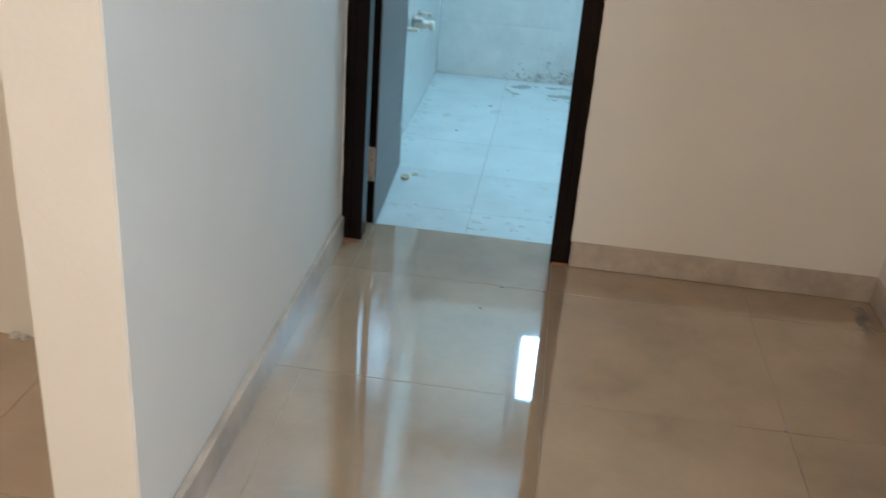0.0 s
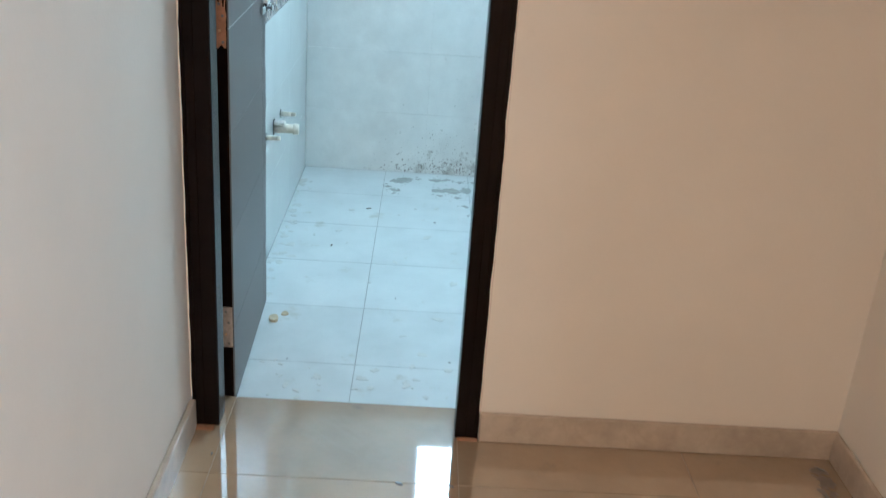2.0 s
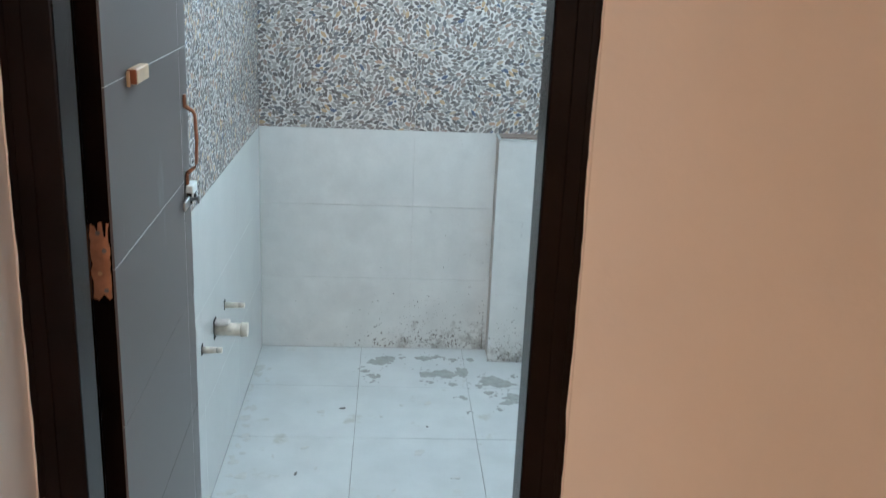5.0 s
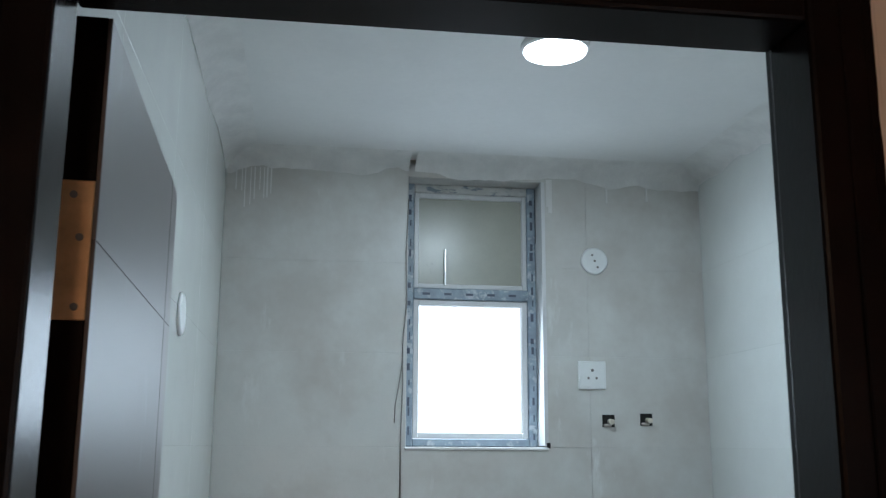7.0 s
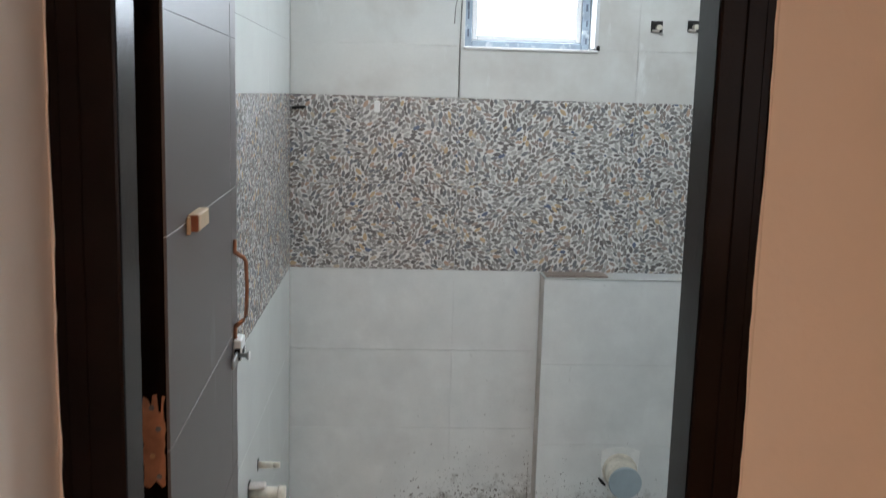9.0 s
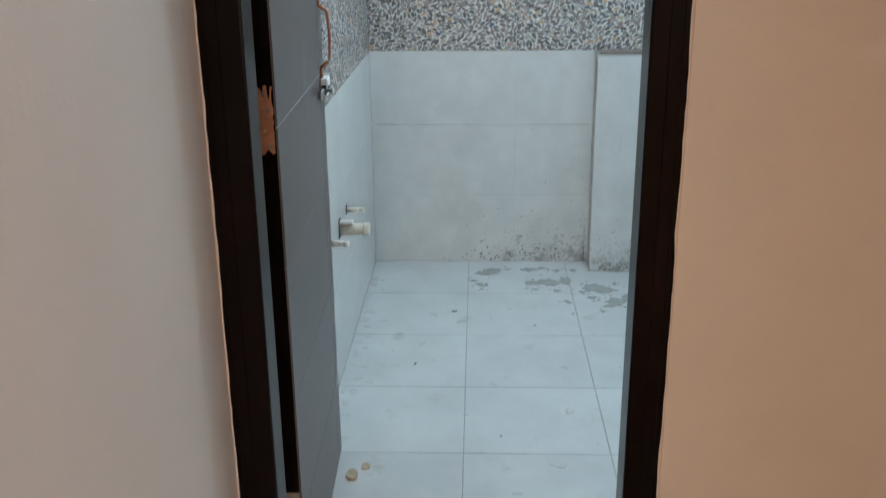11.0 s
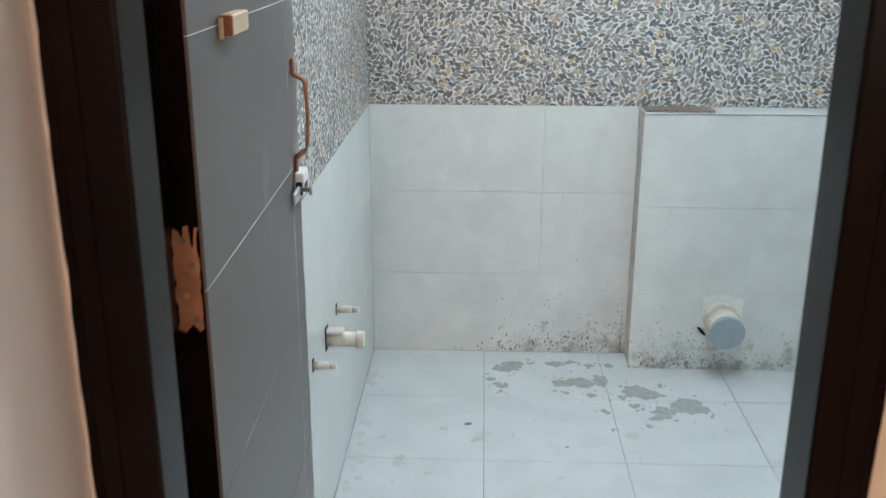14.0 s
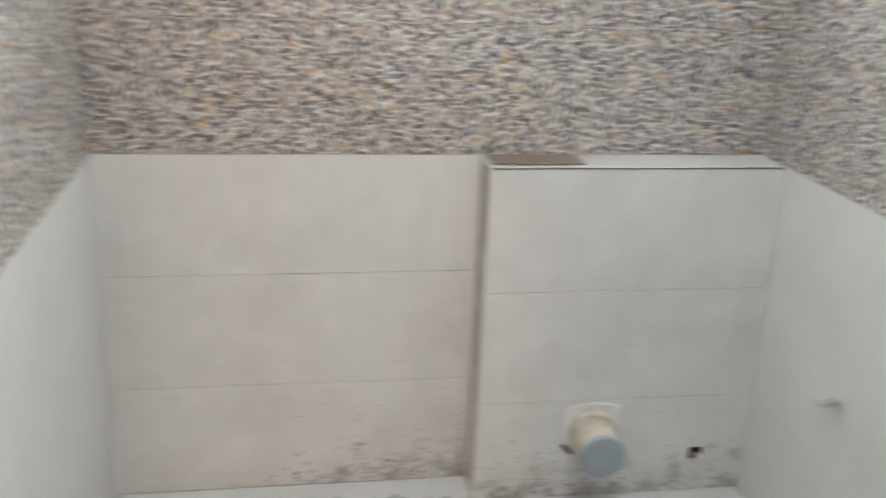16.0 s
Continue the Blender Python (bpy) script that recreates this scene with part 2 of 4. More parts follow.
def leaf_material():
    m = material("printed_pebble", (0.3, 0.3, 0.3), 0.24, spread=0.0)
    t = m.node_tree
    b = t.nodes["Principled BSDF"]
    geo = t.nodes.new("ShaderNodeNewGeometry")
    ramp = t.nodes.new("ShaderNodeValToRGB")
    ramp.color_ramp.interpolation = "CONSTANT"
    e = ramp.color_ramp.elements
    shades = ((0, (0.195, 0.178, 0.168)), (0.17, (0.245, 0.230, 0.215)), (0.33, (0.140, 0.126, 0.120)), (0.47, (0.31, 0.295, 0.275)), (0.57, (0.225, 0.190, 0.170)), (0.68, (0.165, 0.162, 0.168)),
              (0.78, (0.37, 0.35, 0.33)), (0.85, (0.30, 0.235, 0.205)), (0.92, (0.45, 0.325, 0.20)), (0.945, (0.42, 0.35, 0.27)), (0.97, (0.115, 0.135, 0.19)), (0.985, (0.40, 0.275, 0.21)))
    for i, (p, c) in enumerate(shades):
        k = e[i] if i < 2 else e.new(p)
        k.position, k.color = p, (*c, 1)
    t.links.new(geo.outputs["Random Per Island"], ramp.inputs["Fac"])
    n = t.nodes.new("ShaderNodeTexNoise")
    n.inputs["Scale"].default_value, n.inputs["Detail"].default_value = 160, 3
    t.links.new(geo.outputs["Position"], n.inputs["Vector"])
    hv = t.nodes.new("ShaderNodeHueSaturation")
    r = t.nodes.new("ShaderNodeMapRange")
    r.inputs["To Min"].default_value, r.inputs["To Max"].default_value = 0.66, 1.52
    t.links.new(n.outputs["Fac"], r.inputs["Value"])
    t.links.new(r.outputs["Result"], hv.inputs["Value"])
    t.links.new(ramp.outputs["Color"], hv.inputs["Color"])
    t.links.new(hv.outputs["Color"], b.inputs["Base Color"])
    return m


LEAF = leaf_material()
LEAF_GROUND = material("white_pebble_tile_ground", (0.66, 0.635, 0.60), 0.24, spread=0.08, scale=30)


def clear_glass(name, tint, rough=0.0):
    m = bpy.data.materials.new(name)
    m.use_nodes = True
    b = m.node_tree.nodes["Principled BSDF"]
    b.inputs["Base Color"].default_value = (*tint, 1)
    b.inputs["Transmission Weight"].default_value, b.inputs["Roughness"].default_value, b.inputs["IOR"].default_value = 1.0, rough, 1.45
    return m


def glowing(name, colour, strength):
    m = bpy.data.materials.new(name)
    m.use_nodes = True
    b = m.node_tree.nodes["Principled BSDF"]
    b.inputs["Base Color"].default_value = (*colour, 1)
    b.inputs["Emission Color"].default_value, b.inputs["Emission Strength"].default_value = (*colour, 1), strength
    return m


GLASS = clear_glass("window_glass", (0.97, 0.99, 0.98))
SMOKED = material("olive_grey_frosted_pane", (0.40, 0.40, 0.335), 0.28, spread=0.08, scale=5, specular=0.6)
LAMP_GLOW = glowing("lit_lamp_diffuser", (0.92, 0.98, 1.0), 14.0)
HALL_GLOW = glowing("warm_lit_lamp_diffuser", (1.0, 0.78, 0.55), 6.0)
SKY_GLOW = glowing("white_overcast_sky", (0.90, 0.96, 1.0), SKY_STRENGTH)


# ---- mesh helpers ----
def add_box(bm, lo, hi, bevel=0.0, segments=1):
    made = bmesh.ops.create_cube(bm, size=1.0)["verts"]
    c, s = [(a + b) / 2 for a, b in zip(lo, hi)], [b - a for a, b in zip(lo, hi)]
    for v in made:
        v.co = Vector((c[0] + v.co.x * s[0], c[1] + v.co.y * s[1], c[2] + v.co.z * s[2]))
    if bevel:
        edges = list({e for v in made for e in v.link_edges})
        bmesh.ops.bevel(bm, geom=edges, offset=bevel, segments=segments, profile=0.5, affect="EDGES")
    return bm


def box(lo, hi, bevel=0.0, segments=1):
    return add_box(bmesh.new(), lo, hi, bevel, segments)


def add_tube(bm, points, radius, sides=10, caps=True):
    """A tube along points; radius a number, or one for each point."""
    rings = []
    pts = [Vector(p) for p in points]
    radii = radius if isinstance(radius, (list, tuple)) else [radius] * len(pts)
    for i, p in enumerate(pts):
        way = (pts[min(i + 1, len(pts) - 1)] - pts[max(i - 1, 0)]).normalized()
        side = way.cross(Vector((0, 0, 1)) if abs(way.z) < 0.9 else Vector((1, 0, 0))).normalized()
        up = side.cross(way)
        rings.append([bm.verts.new(p + radii[i] * (math.cos(a) * side + math.sin(a) * up)) for a in [2 * math.pi * k / sides for k in range(sides)]])
    for a, b in zip(rings, rings[1:]):
        for k in range(sides):
            bm.faces.new((a[k], a[(k + 1) % sides], b[(k + 1) % sides], b[k])).smooth = True
    if caps:
        bm.faces.new(rings[0][::-1])
        bm.faces.new(rings[-1])
    return bm


def tube(points, radius, sides=10):
    return add_tube(bmesh.new(), points, radius, sides)


def mesh_of(name, bm, mat):
    bmesh.ops.recalc_face_normals(bm, faces=bm.faces)
    me = bpy.data.meshes.new(name)
    bm.to_mesh(me)
    bm.free()
    me.materials.append(mat)
    return me


def part(name, bm, mat, parent=None, label=""):
    ob = new(name, mesh_of(name, bm, mat))
    ob.parent = parent
    return tagged(ob, label)


def thing(name, base, label, category, group="", kind=""):
    ob = new(name)
    ob.matrix_world = pose(*base)
    return tagged(ob, label, category, group, kind)


def held(name, bm, mat, root, label=""):
    """A part given in world metres, under a root that stands elsewhere."""
    bmesh.ops.translate(bm, verts=bm.verts, vec=-root.location)
    return part(name, bm, mat, root, label)


def structure(name, bm, mat, label, category):
    return tagged(part(name, bm, mat), label, category, kind="structure")


def add_blob(bm, x, y, r, rng, top, bottom, squash=1.0, points=16, ragged=0.62):
    """A thin, ragged patch lying flat."""
    turn, wob = rng.uniform(0, 6.28), [rng.uniform(ragged, 1.15 + (0.62 - ragged)) for _ in range(points)]
    wob = [(wob[i] + wob[i - 1]) / 2 for i in range(points)]
    up, low = [], []
    for i in range(points):
        a = 2 * math.pi * i / points
        u, v = r * wob[i] * math.cos(a), r * squash * wob[i] * math.sin(a)
        px, py = x + u * math.cos(turn) - v * math.sin(turn), y + u * math.sin(turn) + v * math.cos(turn)
        up.append(bm.verts.new((x + (px - x) * 0.93, y + (py - y) * 0.93, top)))
        low.append(bm.verts.new((px, py, bottom)))
    bm.faces.new(up)
    for i in range(points):
        bm.faces.new((low[i], low[(i + 1) % points], up[(i + 1) % points], up[i]))


# ---- plan ----
LEFT, BACK, RIGHT = -0.49, 5.14, 1.15
FRONT_IN = 2.880
HALL_Z, CEIL_Z, HALL_CEIL = 0.037, 2.66, 2.75
FRAME_Y, WALL_Y = 2.728, 2.7315

# ---- hall structure ----
floor = structure("floor", box((-3.0, -2.6, -0.12), (1.42, FRONT_IN - 0.005, HALL_Z - 0.002)), HALL_GROUT, "beige polished marble tiles laid on the hall floor", "floor")
hall_left = bmesh.new()
corners = [(-0.4885, 1.130), (-0.4905, FRONT_IN - 0.003), (-0.652, FRONT_IN - 0.003), (-0.652, 1.130)]
lower = [hall_left.verts.new((x, y, HALL_Z - 0.02)) for x, y in corners]
upper = [hall_left.verts.new((x, y, HALL_CEIL)) for x, y in corners]
hall_left.faces.new(lower[::-1])
hall_left.faces.new(upper)
for i in range(4):
    hall_left.faces.new((lower[i], lower[(i + 1) % 4], upper[(i + 1) % 4], upper[i]))
bmesh.ops.bevel(hall_left, geom=[e for e in hall_left.edges if abs(e.verts[0].co.z - e.verts[1].co.z) > 1], offset=0.003, segments=2, affect="EDGES")
structure("wall_west", hall_left, PAINT, "cream painted plaster wall ending in a corner beside the passage", "wall")
structure("wall_alcove", box((-3.0, 1.895, HALL_Z - 0.02), (-0.652, 2.015, HALL_CEIL)), PAINT, "cream painted wall with a rough unfinished bottom edge", "wall")
north = box((0.2785, WALL_Y, HALL_Z - 0.02), (1.40, FRONT_IN, HALL_CEIL))
structure("wall_north", north, PAINT, "cream painted plaster wall beside the bathroom door", "wall")
structure("wall_over_door", box((-0.4890, WALL_Y, 2.1405), (0.2785, FRONT_IN, HALL_CEIL)), PAINT, "cream painted wall above the bathroom door", "wall")
structure("wall_east", box((1.25, 1.40, HALL_Z - 0.02), (1.38, WALL_Y, HALL_CEIL)), PAINT, "cream painted plaster side wall of the hall", "wall")
structure("wall_stub", box((0.875, 1.28, HALL_Z - 0.02), (1.40, 1.40, HALL_CEIL), 0.005, 2), PAINT, "cream painted wall stub with a sharp corner", "wall")
near = bmesh.new()
for lo, hi in (((1.40, -2.6, HALL_Z - 0.02), (1.52, -0.25, HALL_CEIL)), ((1.40, 0.75, HALL_Z - 0.02), (1.52, 1.40, HALL_CEIL)), ((1.40, -0.25, HALL_Z - 0.02), (1.52, 0.75, 1.0)), ((1.40, -0.25, 2.1), (1.52, 0.75, HALL_CEIL))):
    add_box(near, lo, hi)
structure("wall_east_near", near, PAINT, "cream painted plaster hall wall, opened for an added unseen window", "wall")
# invented window, out of view, to carry the added side daylight
added_window = thing("window_2", (1.46, 0.25, 1.0), "unseen white-framed window added to light the west wall", "window", kind="structure")
for lo, hi in (((1.455, -0.25, 1.0), (1.505, -0.21, 2.1)), ((1.455, 0.71, 1.0), (1.505, 0.75, 2.1)), ((1.455, -0.21, 1.0), (1.505, 0.71, 1.04)), ((1.455, -0.21, 2.06), (1.505, 0.71, 2.1)), ((1.456, 0.235, 1.04), (1.504, 0.265, 2.06))):
    held("window_frame", box(lo, hi, 0.003), UPVC, added_window)
for y0, y1 in ((-0.21, 0.235), (0.265, 0.71)):
    held("pane", box((1.478, y0, 1.04), (1.482, y1, 2.06)), GLASS, added_window).visible_shadow = False
structure("wall_south", box((-3.0, -2.72, HALL_Z - 0.02), (1.52, -2.6, HALL_CEIL)), PAINT, "cream painted plaster end wall of the hall", "wall")
structure("wall_far_west", box((-3.12, -2.72, HALL_Z - 0.02), (-3.0, 2.05, HALL_CEIL)), PAINT, "cream painted plaster wall of the hall", "wall")
structure("ceiling_hall", box((-3.12, -2.72, HALL_CEIL), (1.52, FRONT_IN, HALL_CEIL + 0.1)), CEIL, "plain white plastered hall ceiling", "ceiling")

# ---- bathroom structure ----
bath_floor = structure("floor_bathroom", box((LEFT - 0.01, FRONT_IN - 0.005, -0.1), (RIGHT + 0.01, BACK + 0.01, -0.004)), GROUT, "white square floor tiles stained with cement and dust", "floor")
bath_left = structure("wall_bathroom_west", box((LEFT - 0.10, FRONT_IN, -0.1), (LEFT - 0.004, BACK + 0.20, CEIL_Z)), PALE_GROUT, "bathroom wall of off-white tiles with a pebble-print band", "wall")
bath_right = structure("wall_bathroom_east", box((RIGHT + 0.004, FRONT_IN, -0.1), (RIGHT + 0.12, BACK + 0.20, CEIL_Z)), PALE_GROUT, "bathroom wall of off-white tiles with a pebble-print band", "wall")
WX0, WX1, WZ0, WZ1 = 0.118, 0.588, 1.70, 2.60
back = bmesh.new()
for lo, hi in (((LEFT - 0.004, BACK + 0.004, -0.1), (WX0, BACK + 0.2, CEIL_Z)), ((WX1, BACK + 0.004, -0.1), (RIGHT + 0.004, BACK + 0.2, CEIL_Z)),
               ((WX0, BACK + 0.004, -0.1), (WX1, BACK + 0.2, WZ0)), ((WX0, BACK + 0.004, WZ1), (WX1, BACK + 0.2, CEIL_Z))):
    add_box(back, lo, hi)
bath_back = structure("wall_bathroom_north", back, PALE_GROUT, "bathroom window wall of off-white tiles with a pebble-print band", "wall")
inner = bmesh.new()
add_box(inner, (0.29, FRONT_IN + 0.001, 0.0), (RIGHT + 0.004, FRONT_IN + 0.012, CEIL_Z))
add_box(inner, (-0.486, FRONT_IN + 0.001, 2.145), (0.29, FRONT_IN + 0.012, CEIL_Z))
structure("wall_bathroom_south", inner, WALL_TILE, "off-white tiled inner face of the door wall", "wall")
structure("ceiling_bathroom", box((LEFT - 0.1, FRONT_IN, CEIL_Z), (RIGHT + 0.12, BACK + 0.2, CEIL_Z + 0.1)), CEIL, "white plastered bathroom ceiling with uneven edges", "ceiling")

# the uneven plaster along the top of the tiles
rng = random.Random(4)


def plaster_edge(name, along, fixed, start, end, sign, phase):
    bm = bmesh.new()
    n = 46
    rows = [[], [], [], [], []]
    for i in range(n + 1):
        s = start + (end - start) * i / n
        drop = 2.606 + 0.034 * noise.noise((s * 2.6, phase, 0)) + 0.022 * noise.noise((s * 9, phase, 4)) + 0.008 * noise.noise((s * 31, phase, 8))
        for k, (d, z) in enumerate(((0.0, drop), (0.007, drop + 0.014), (0.032, CEIL_Z - 0.022), (0.062, CEIL_Z - 0.006), (0.11, CEIL_Z + 0.001))):
            rows[k].append(bm.verts.new((s, fixed + sign * d, z) if along == "x" else (fixed + sign * d, s, z)))
    for a, b in zip(rows, rows[1:]):
        for i in range(n):
            bm.faces.new((a[i], a[i + 1], b[i + 1], b[i])).smooth = True
    return structure(name, bm, PLASTER, "uneven white plaster smeared along the tile top", "trim")


plaster_edge("trim_plaster_north", "x", BACK - 0.001, LEFT, WX0, -1, 1.0)
plaster_edge("trim_plaster_north_east", "x", BACK - 0.001, WX1 - 0.45, RIGHT, -1, 1.7)
plaster_edge("trim_plaster_west", "y", LEFT + 0.001, FRONT_IN, BACK, 1, 2.0)
plaster_edge("trim_plaster_east", "y", RIGHT - 0.001, FRONT_IN, BACK, -1, 3.0)

# ---- skirting of the hall ----
SK = 0.088


def skirting(name, lo, hi):
    return structure(name, box(lo, hi, 0.003, 1), SKIRT, "beige marble skirting, stained along the floor", "skirting")


skirting("baseboard_north", (0.2795, WALL_Y - 0.013, HALL_Z), (1.25, WALL_Y - 0.0005, HALL_Z + SK))
skirting("baseboard_east", (1.237, 1.402, HALL_Z), (1.2495, WALL_Y - 0.014, HALL_Z + SK))
sk = bmesh.new()
v = [sk.verts.new(p) for p in ((-0.488, 1.137, HALL_Z), (-0.4685, 1.137, HALL_Z), (-0.4745, FRAME_Y - 0.012, HALL_Z), (-0.490, FRAME_Y - 0.012, HALL_Z))]
w = [sk.verts.new(p.co + Vector((0, 0, SK))) for p in v]
sk.faces.new(v[::-1])
sk.faces.new(w)
for i in range(4):
    sk.faces.new((v[i], v[(i + 1) % 4], w[(i + 1) % 4], w[i]))
bmesh.ops.bevel(sk, geom=[e for e in sk.edges if e.verts[0].co.z > HALL_Z + 0.05 and e.verts[1].co.z > HALL_Z + 0.05], offset=0.003, segments=1, affect="EDGES")
structure("baseboard_west", sk, SKIRT, "beige marble skirting, stained along the floor", "skirting")

# ---- door frame ----
LX0, LX1, RX0, RX1 = -0.488, -0.416, 0.215, 0.278
DEEP = 0.075
FTOP, FIN = 2.140, 2.0695
frame_root = thing("door_1", (-0.1, FRAME_Y, HALL_Z), "dark brown polished wooden frame around the bathroom doorway", "door frame", kind="structure")


def jamb(name, x0, x1, z0, z1, inner_side):
    """A stile with a rebate behind, in which the door leaf shuts, and a small moulded front."""
    bm = bmesh.new()
    add_box(bm, (x0, FRAME_Y, z0), (x1, FRAME_Y + DEEP, z1), 0.004, 2)
    if inner_side > 0:
        add_box(bm, (x0, FRAME_Y + DEEP + 0.0005, z0), (x1 - 0.024, FRAME_Y + 0.160, z1), 0.002)
        add_box(bm, (x0 + 0.012, FRAME_Y - 0.003, z0), (x0 + 0.034, FRAME_Y + 0.001, z1), 0.0015)
    else:
        add_box(bm, (x0 + 0.034, FRAME_Y + DEEP + 0.0005, z0), (x1, FRAME_Y + 0.147, z1), 0.002)
        add_box(bm, (x1 - 0.034, FRAME_Y - 0.003, z0), (x1 - 0.012, FRAME_Y + 0.001, z1), 0.0015)
    return held(name, bm, DARK_WOOD, frame_root)


jamb("jamb", LX0, LX1, HALL_Z + 0.001, FTOP, 1)
jamb("jamb", RX0, RX1, HALL_Z + 0.001, FTOP, -1)
head = bmesh.new()
add_box(head, (LX1 + 0.0005, FRAME_Y, FIN), (RX0 - 0.0005, FRAME_Y + DEEP, FTOP), 0.004, 2)
add_box(head, (LX1 - 0.0235, FRAME_Y + DEEP + 0.0005, FIN + 0.048), (RX0 + 0.0335, FRAME_Y + 0.147, FTOP - 0.001), 0.002)
held("head", head, DARK_WOOD, frame_root)
held("cut_end", box((LX0 - 0.004, FRAME_Y - 0.024, HALL_Z + 0.0005), (LX1 - 0.012, FRAME_Y - 0.002, HALL_Z + 0.006), 0.002), RAW_WOOD, frame_root, "raw brown wood scrap at the foot of the jamb")
held("cut_end", box((RX0 + 0.006, FRAME_Y - 0.012, HALL_Z + 0.0005), (RX1 - 0.002, FRAME_Y - 0.001, HALL_Z + 0.008), 0.002), RAW_WOOD, frame_root, "raw brown wood scrap at the foot of the jamb")

# paint run over the frame's outer edges
def paint_edge(name, x_wall, x_edge, phase):
    bm = bmesh.new()
    n, sign = 90, 1 if x_edge > x_wall else -1
    rows = [[], [], []]
    for i in range(n + 1):
        z = HALL_Z + SK + (2.12 - HALL_Z - SK) * i / n
        over = 0.0026 + 0.0024 * noise.noise((z * 9, phase, 0)) + 0.0016 * noise.noise((z * 34, phase, 3))
        for k, (x, y) in enumerate(((x_wall, WALL_Y + 0.0006), (x_edge, FRAME_Y - 0.0016), (x_edge + sign * over, FRAME_Y - 0.0008))):
            rows[k].append(bm.verts.new((x, y, z)))
    for a, b in zip(rows, rows[1:]):
        for i in range(n):
            bm.faces.new((a[i], a[i + 1], b[i + 1], b[i])).smooth = True
    return structure(name, bm, PAINT, "ragged line of wall paint along the door frame", "trim")


paint_edge("trim_paint_west", LX0 - 0.003, LX0, 1.3)
paint_edge("trim_paint_east", RX1 + 0.003, RX1, 7.7)

# ---- door leaf ----
HX, HY, DZ0, DZ1 = -0.406, 2.893, 0.014, 2.104
LEAF_W, LEAF_T = 0.668, 0.036
door = thing("door_leaf", (HX, HY, DZ0, 0, 0, 1.8), "open grey laminate door with grooved panels, dark wooden edges", "door")
held_local = lambda name, bm, mat, parent=door, label="": part(name, bm, mat, parent, label)
# local axes of the leaf: y along its width, x out of its face, z up
held_local("core", box((-LEAF_T, 0.0, 0.0), (-0.004, LEAF_W, DZ1 - DZ0), 0.001), DARK_WOOD)
held_local("groove_strip", box((-0.0045, LEAF_W - 0.0805, 0.002), (-0.0005, LEAF_W - 0.0765, DZ1 - DZ0 - 0.002)), GROOVE, door, "pale dusty strip in the upright groove")
lines = [0.0] + [z - DZ0 for z in (0.245, 0.522, 0.798, 1.066, 1.344, 1.620, 1.885)] + [DZ1 - DZ0]
# light put into colour: low grooves pale as lit lips, upper ones left dark
for z in lines[1:6]:
    held_local("groove_strip", box((-0.0045, 0.002, z - 0.0013), (-0.0007, LEAF_W - 0.002, z + 0.0013)), GROOVE, door, "level groove painted pale for its lit lower lip")
for z in lines[6:8]:
    held_local("groove_strip", box((-0.0045, 0.002, z - 0.0013), (-0.0009, LEAF_W - 0.002, z + 0.0013)), LAMINATE, door, "level groove left laminate-dark for its unlit upper lip")
for a, b in zip(lines, lines[1:]):
    held_local("panel", box((-0.0040, 0.0, a + 0.0006), (0.0, LEAF_W - 0.081, b - 0.0006), 0.0006), LAMINATE)
    held_local("panel", box((-0.0040, LEAF_W - 0.076, a + 0.0006), (0.0, LEAF_W, b - 0.0006), 0.0006), LAMINATE)


def hinge(z0, tall, ragged, mat, label):
    bm = bmesh.new()
    r = random.Random(int(z0 * 100))
    if ragged:
        n = 13
        left, right = [], []
        for i in range(n + 1):
            z = z0 + tall * i / n
            left.append((-LEAF_T + 0.0005 + r.uniform(0.0, 0.0035), z))
            right.append((-0.0045 - r.uniform(0.0, 0.0035), z))
        edge = left[::-1] + [(-0.026, z0 - 0.004), (-0.018, z0 + 0.006), (-0.010, z0 - 0.003)] + right + [(-0.009, z0 + tall + 0.001), (-0.011, z0 + tall - 0.022), (-0.014, z0 + tall - 0.020), (-0.016, z0 + tall + 0.003), (-0.021, z0 + tall + 0.002), (-0.023, z0 + tall - 0.014), (-0.027, z0 + tall - 0.004)]
        front = [bm.verts.new((x, -0.0022, z)) for x, z in edge]
        rear = [bm.verts.new((x, 0.0002, z)) for x, z in edge]
        bm.faces.new(front)
        for i in range(len(front)):
            bm.faces.new((front[i], rear[i], rear[(i + 1) % len(front)], front[(i + 1) % len(front)]))
    else:
        add_box(bm, (-LEAF_T + 0.001, -0.0022, z0), (-0.004, 0.0002, z0 + tall), 0.001)
    plate = held_local("hinge", bm, mat, door, label)
    for i, (dx, dz) in enumerate(((-0.014, 0.012), (-0.022, 0.040), (-0.014, 0.076), (-0.022, tall - 0.014))):
        part("screw", tube([(dx, -0.0036, z0 + dz), (dx, -0.0018, z0 + dz)], 0.0036, 10), DARK_FLAKE if i != 1 else BRASS, plate)
    part("knuckle", tube([(-LEAF_T - 0.003, -0.004, z0), (-LEAF_T - 0.003, -0.004, z0 + tall)], 0.004, 8), mat, plate)


hinge(0.189 - DZ0, 0.123, False, DULL_HINGE, "butt hinge dulled by paint and dust")
hinge(1.021 - DZ0, 0.118, True, COPPER_HINGE, "copper-coloured butt hinge with ragged paint round it")
hinge(1.811 - DZ0, 0.130, False, BRASS, "brass butt hinge with four screws")

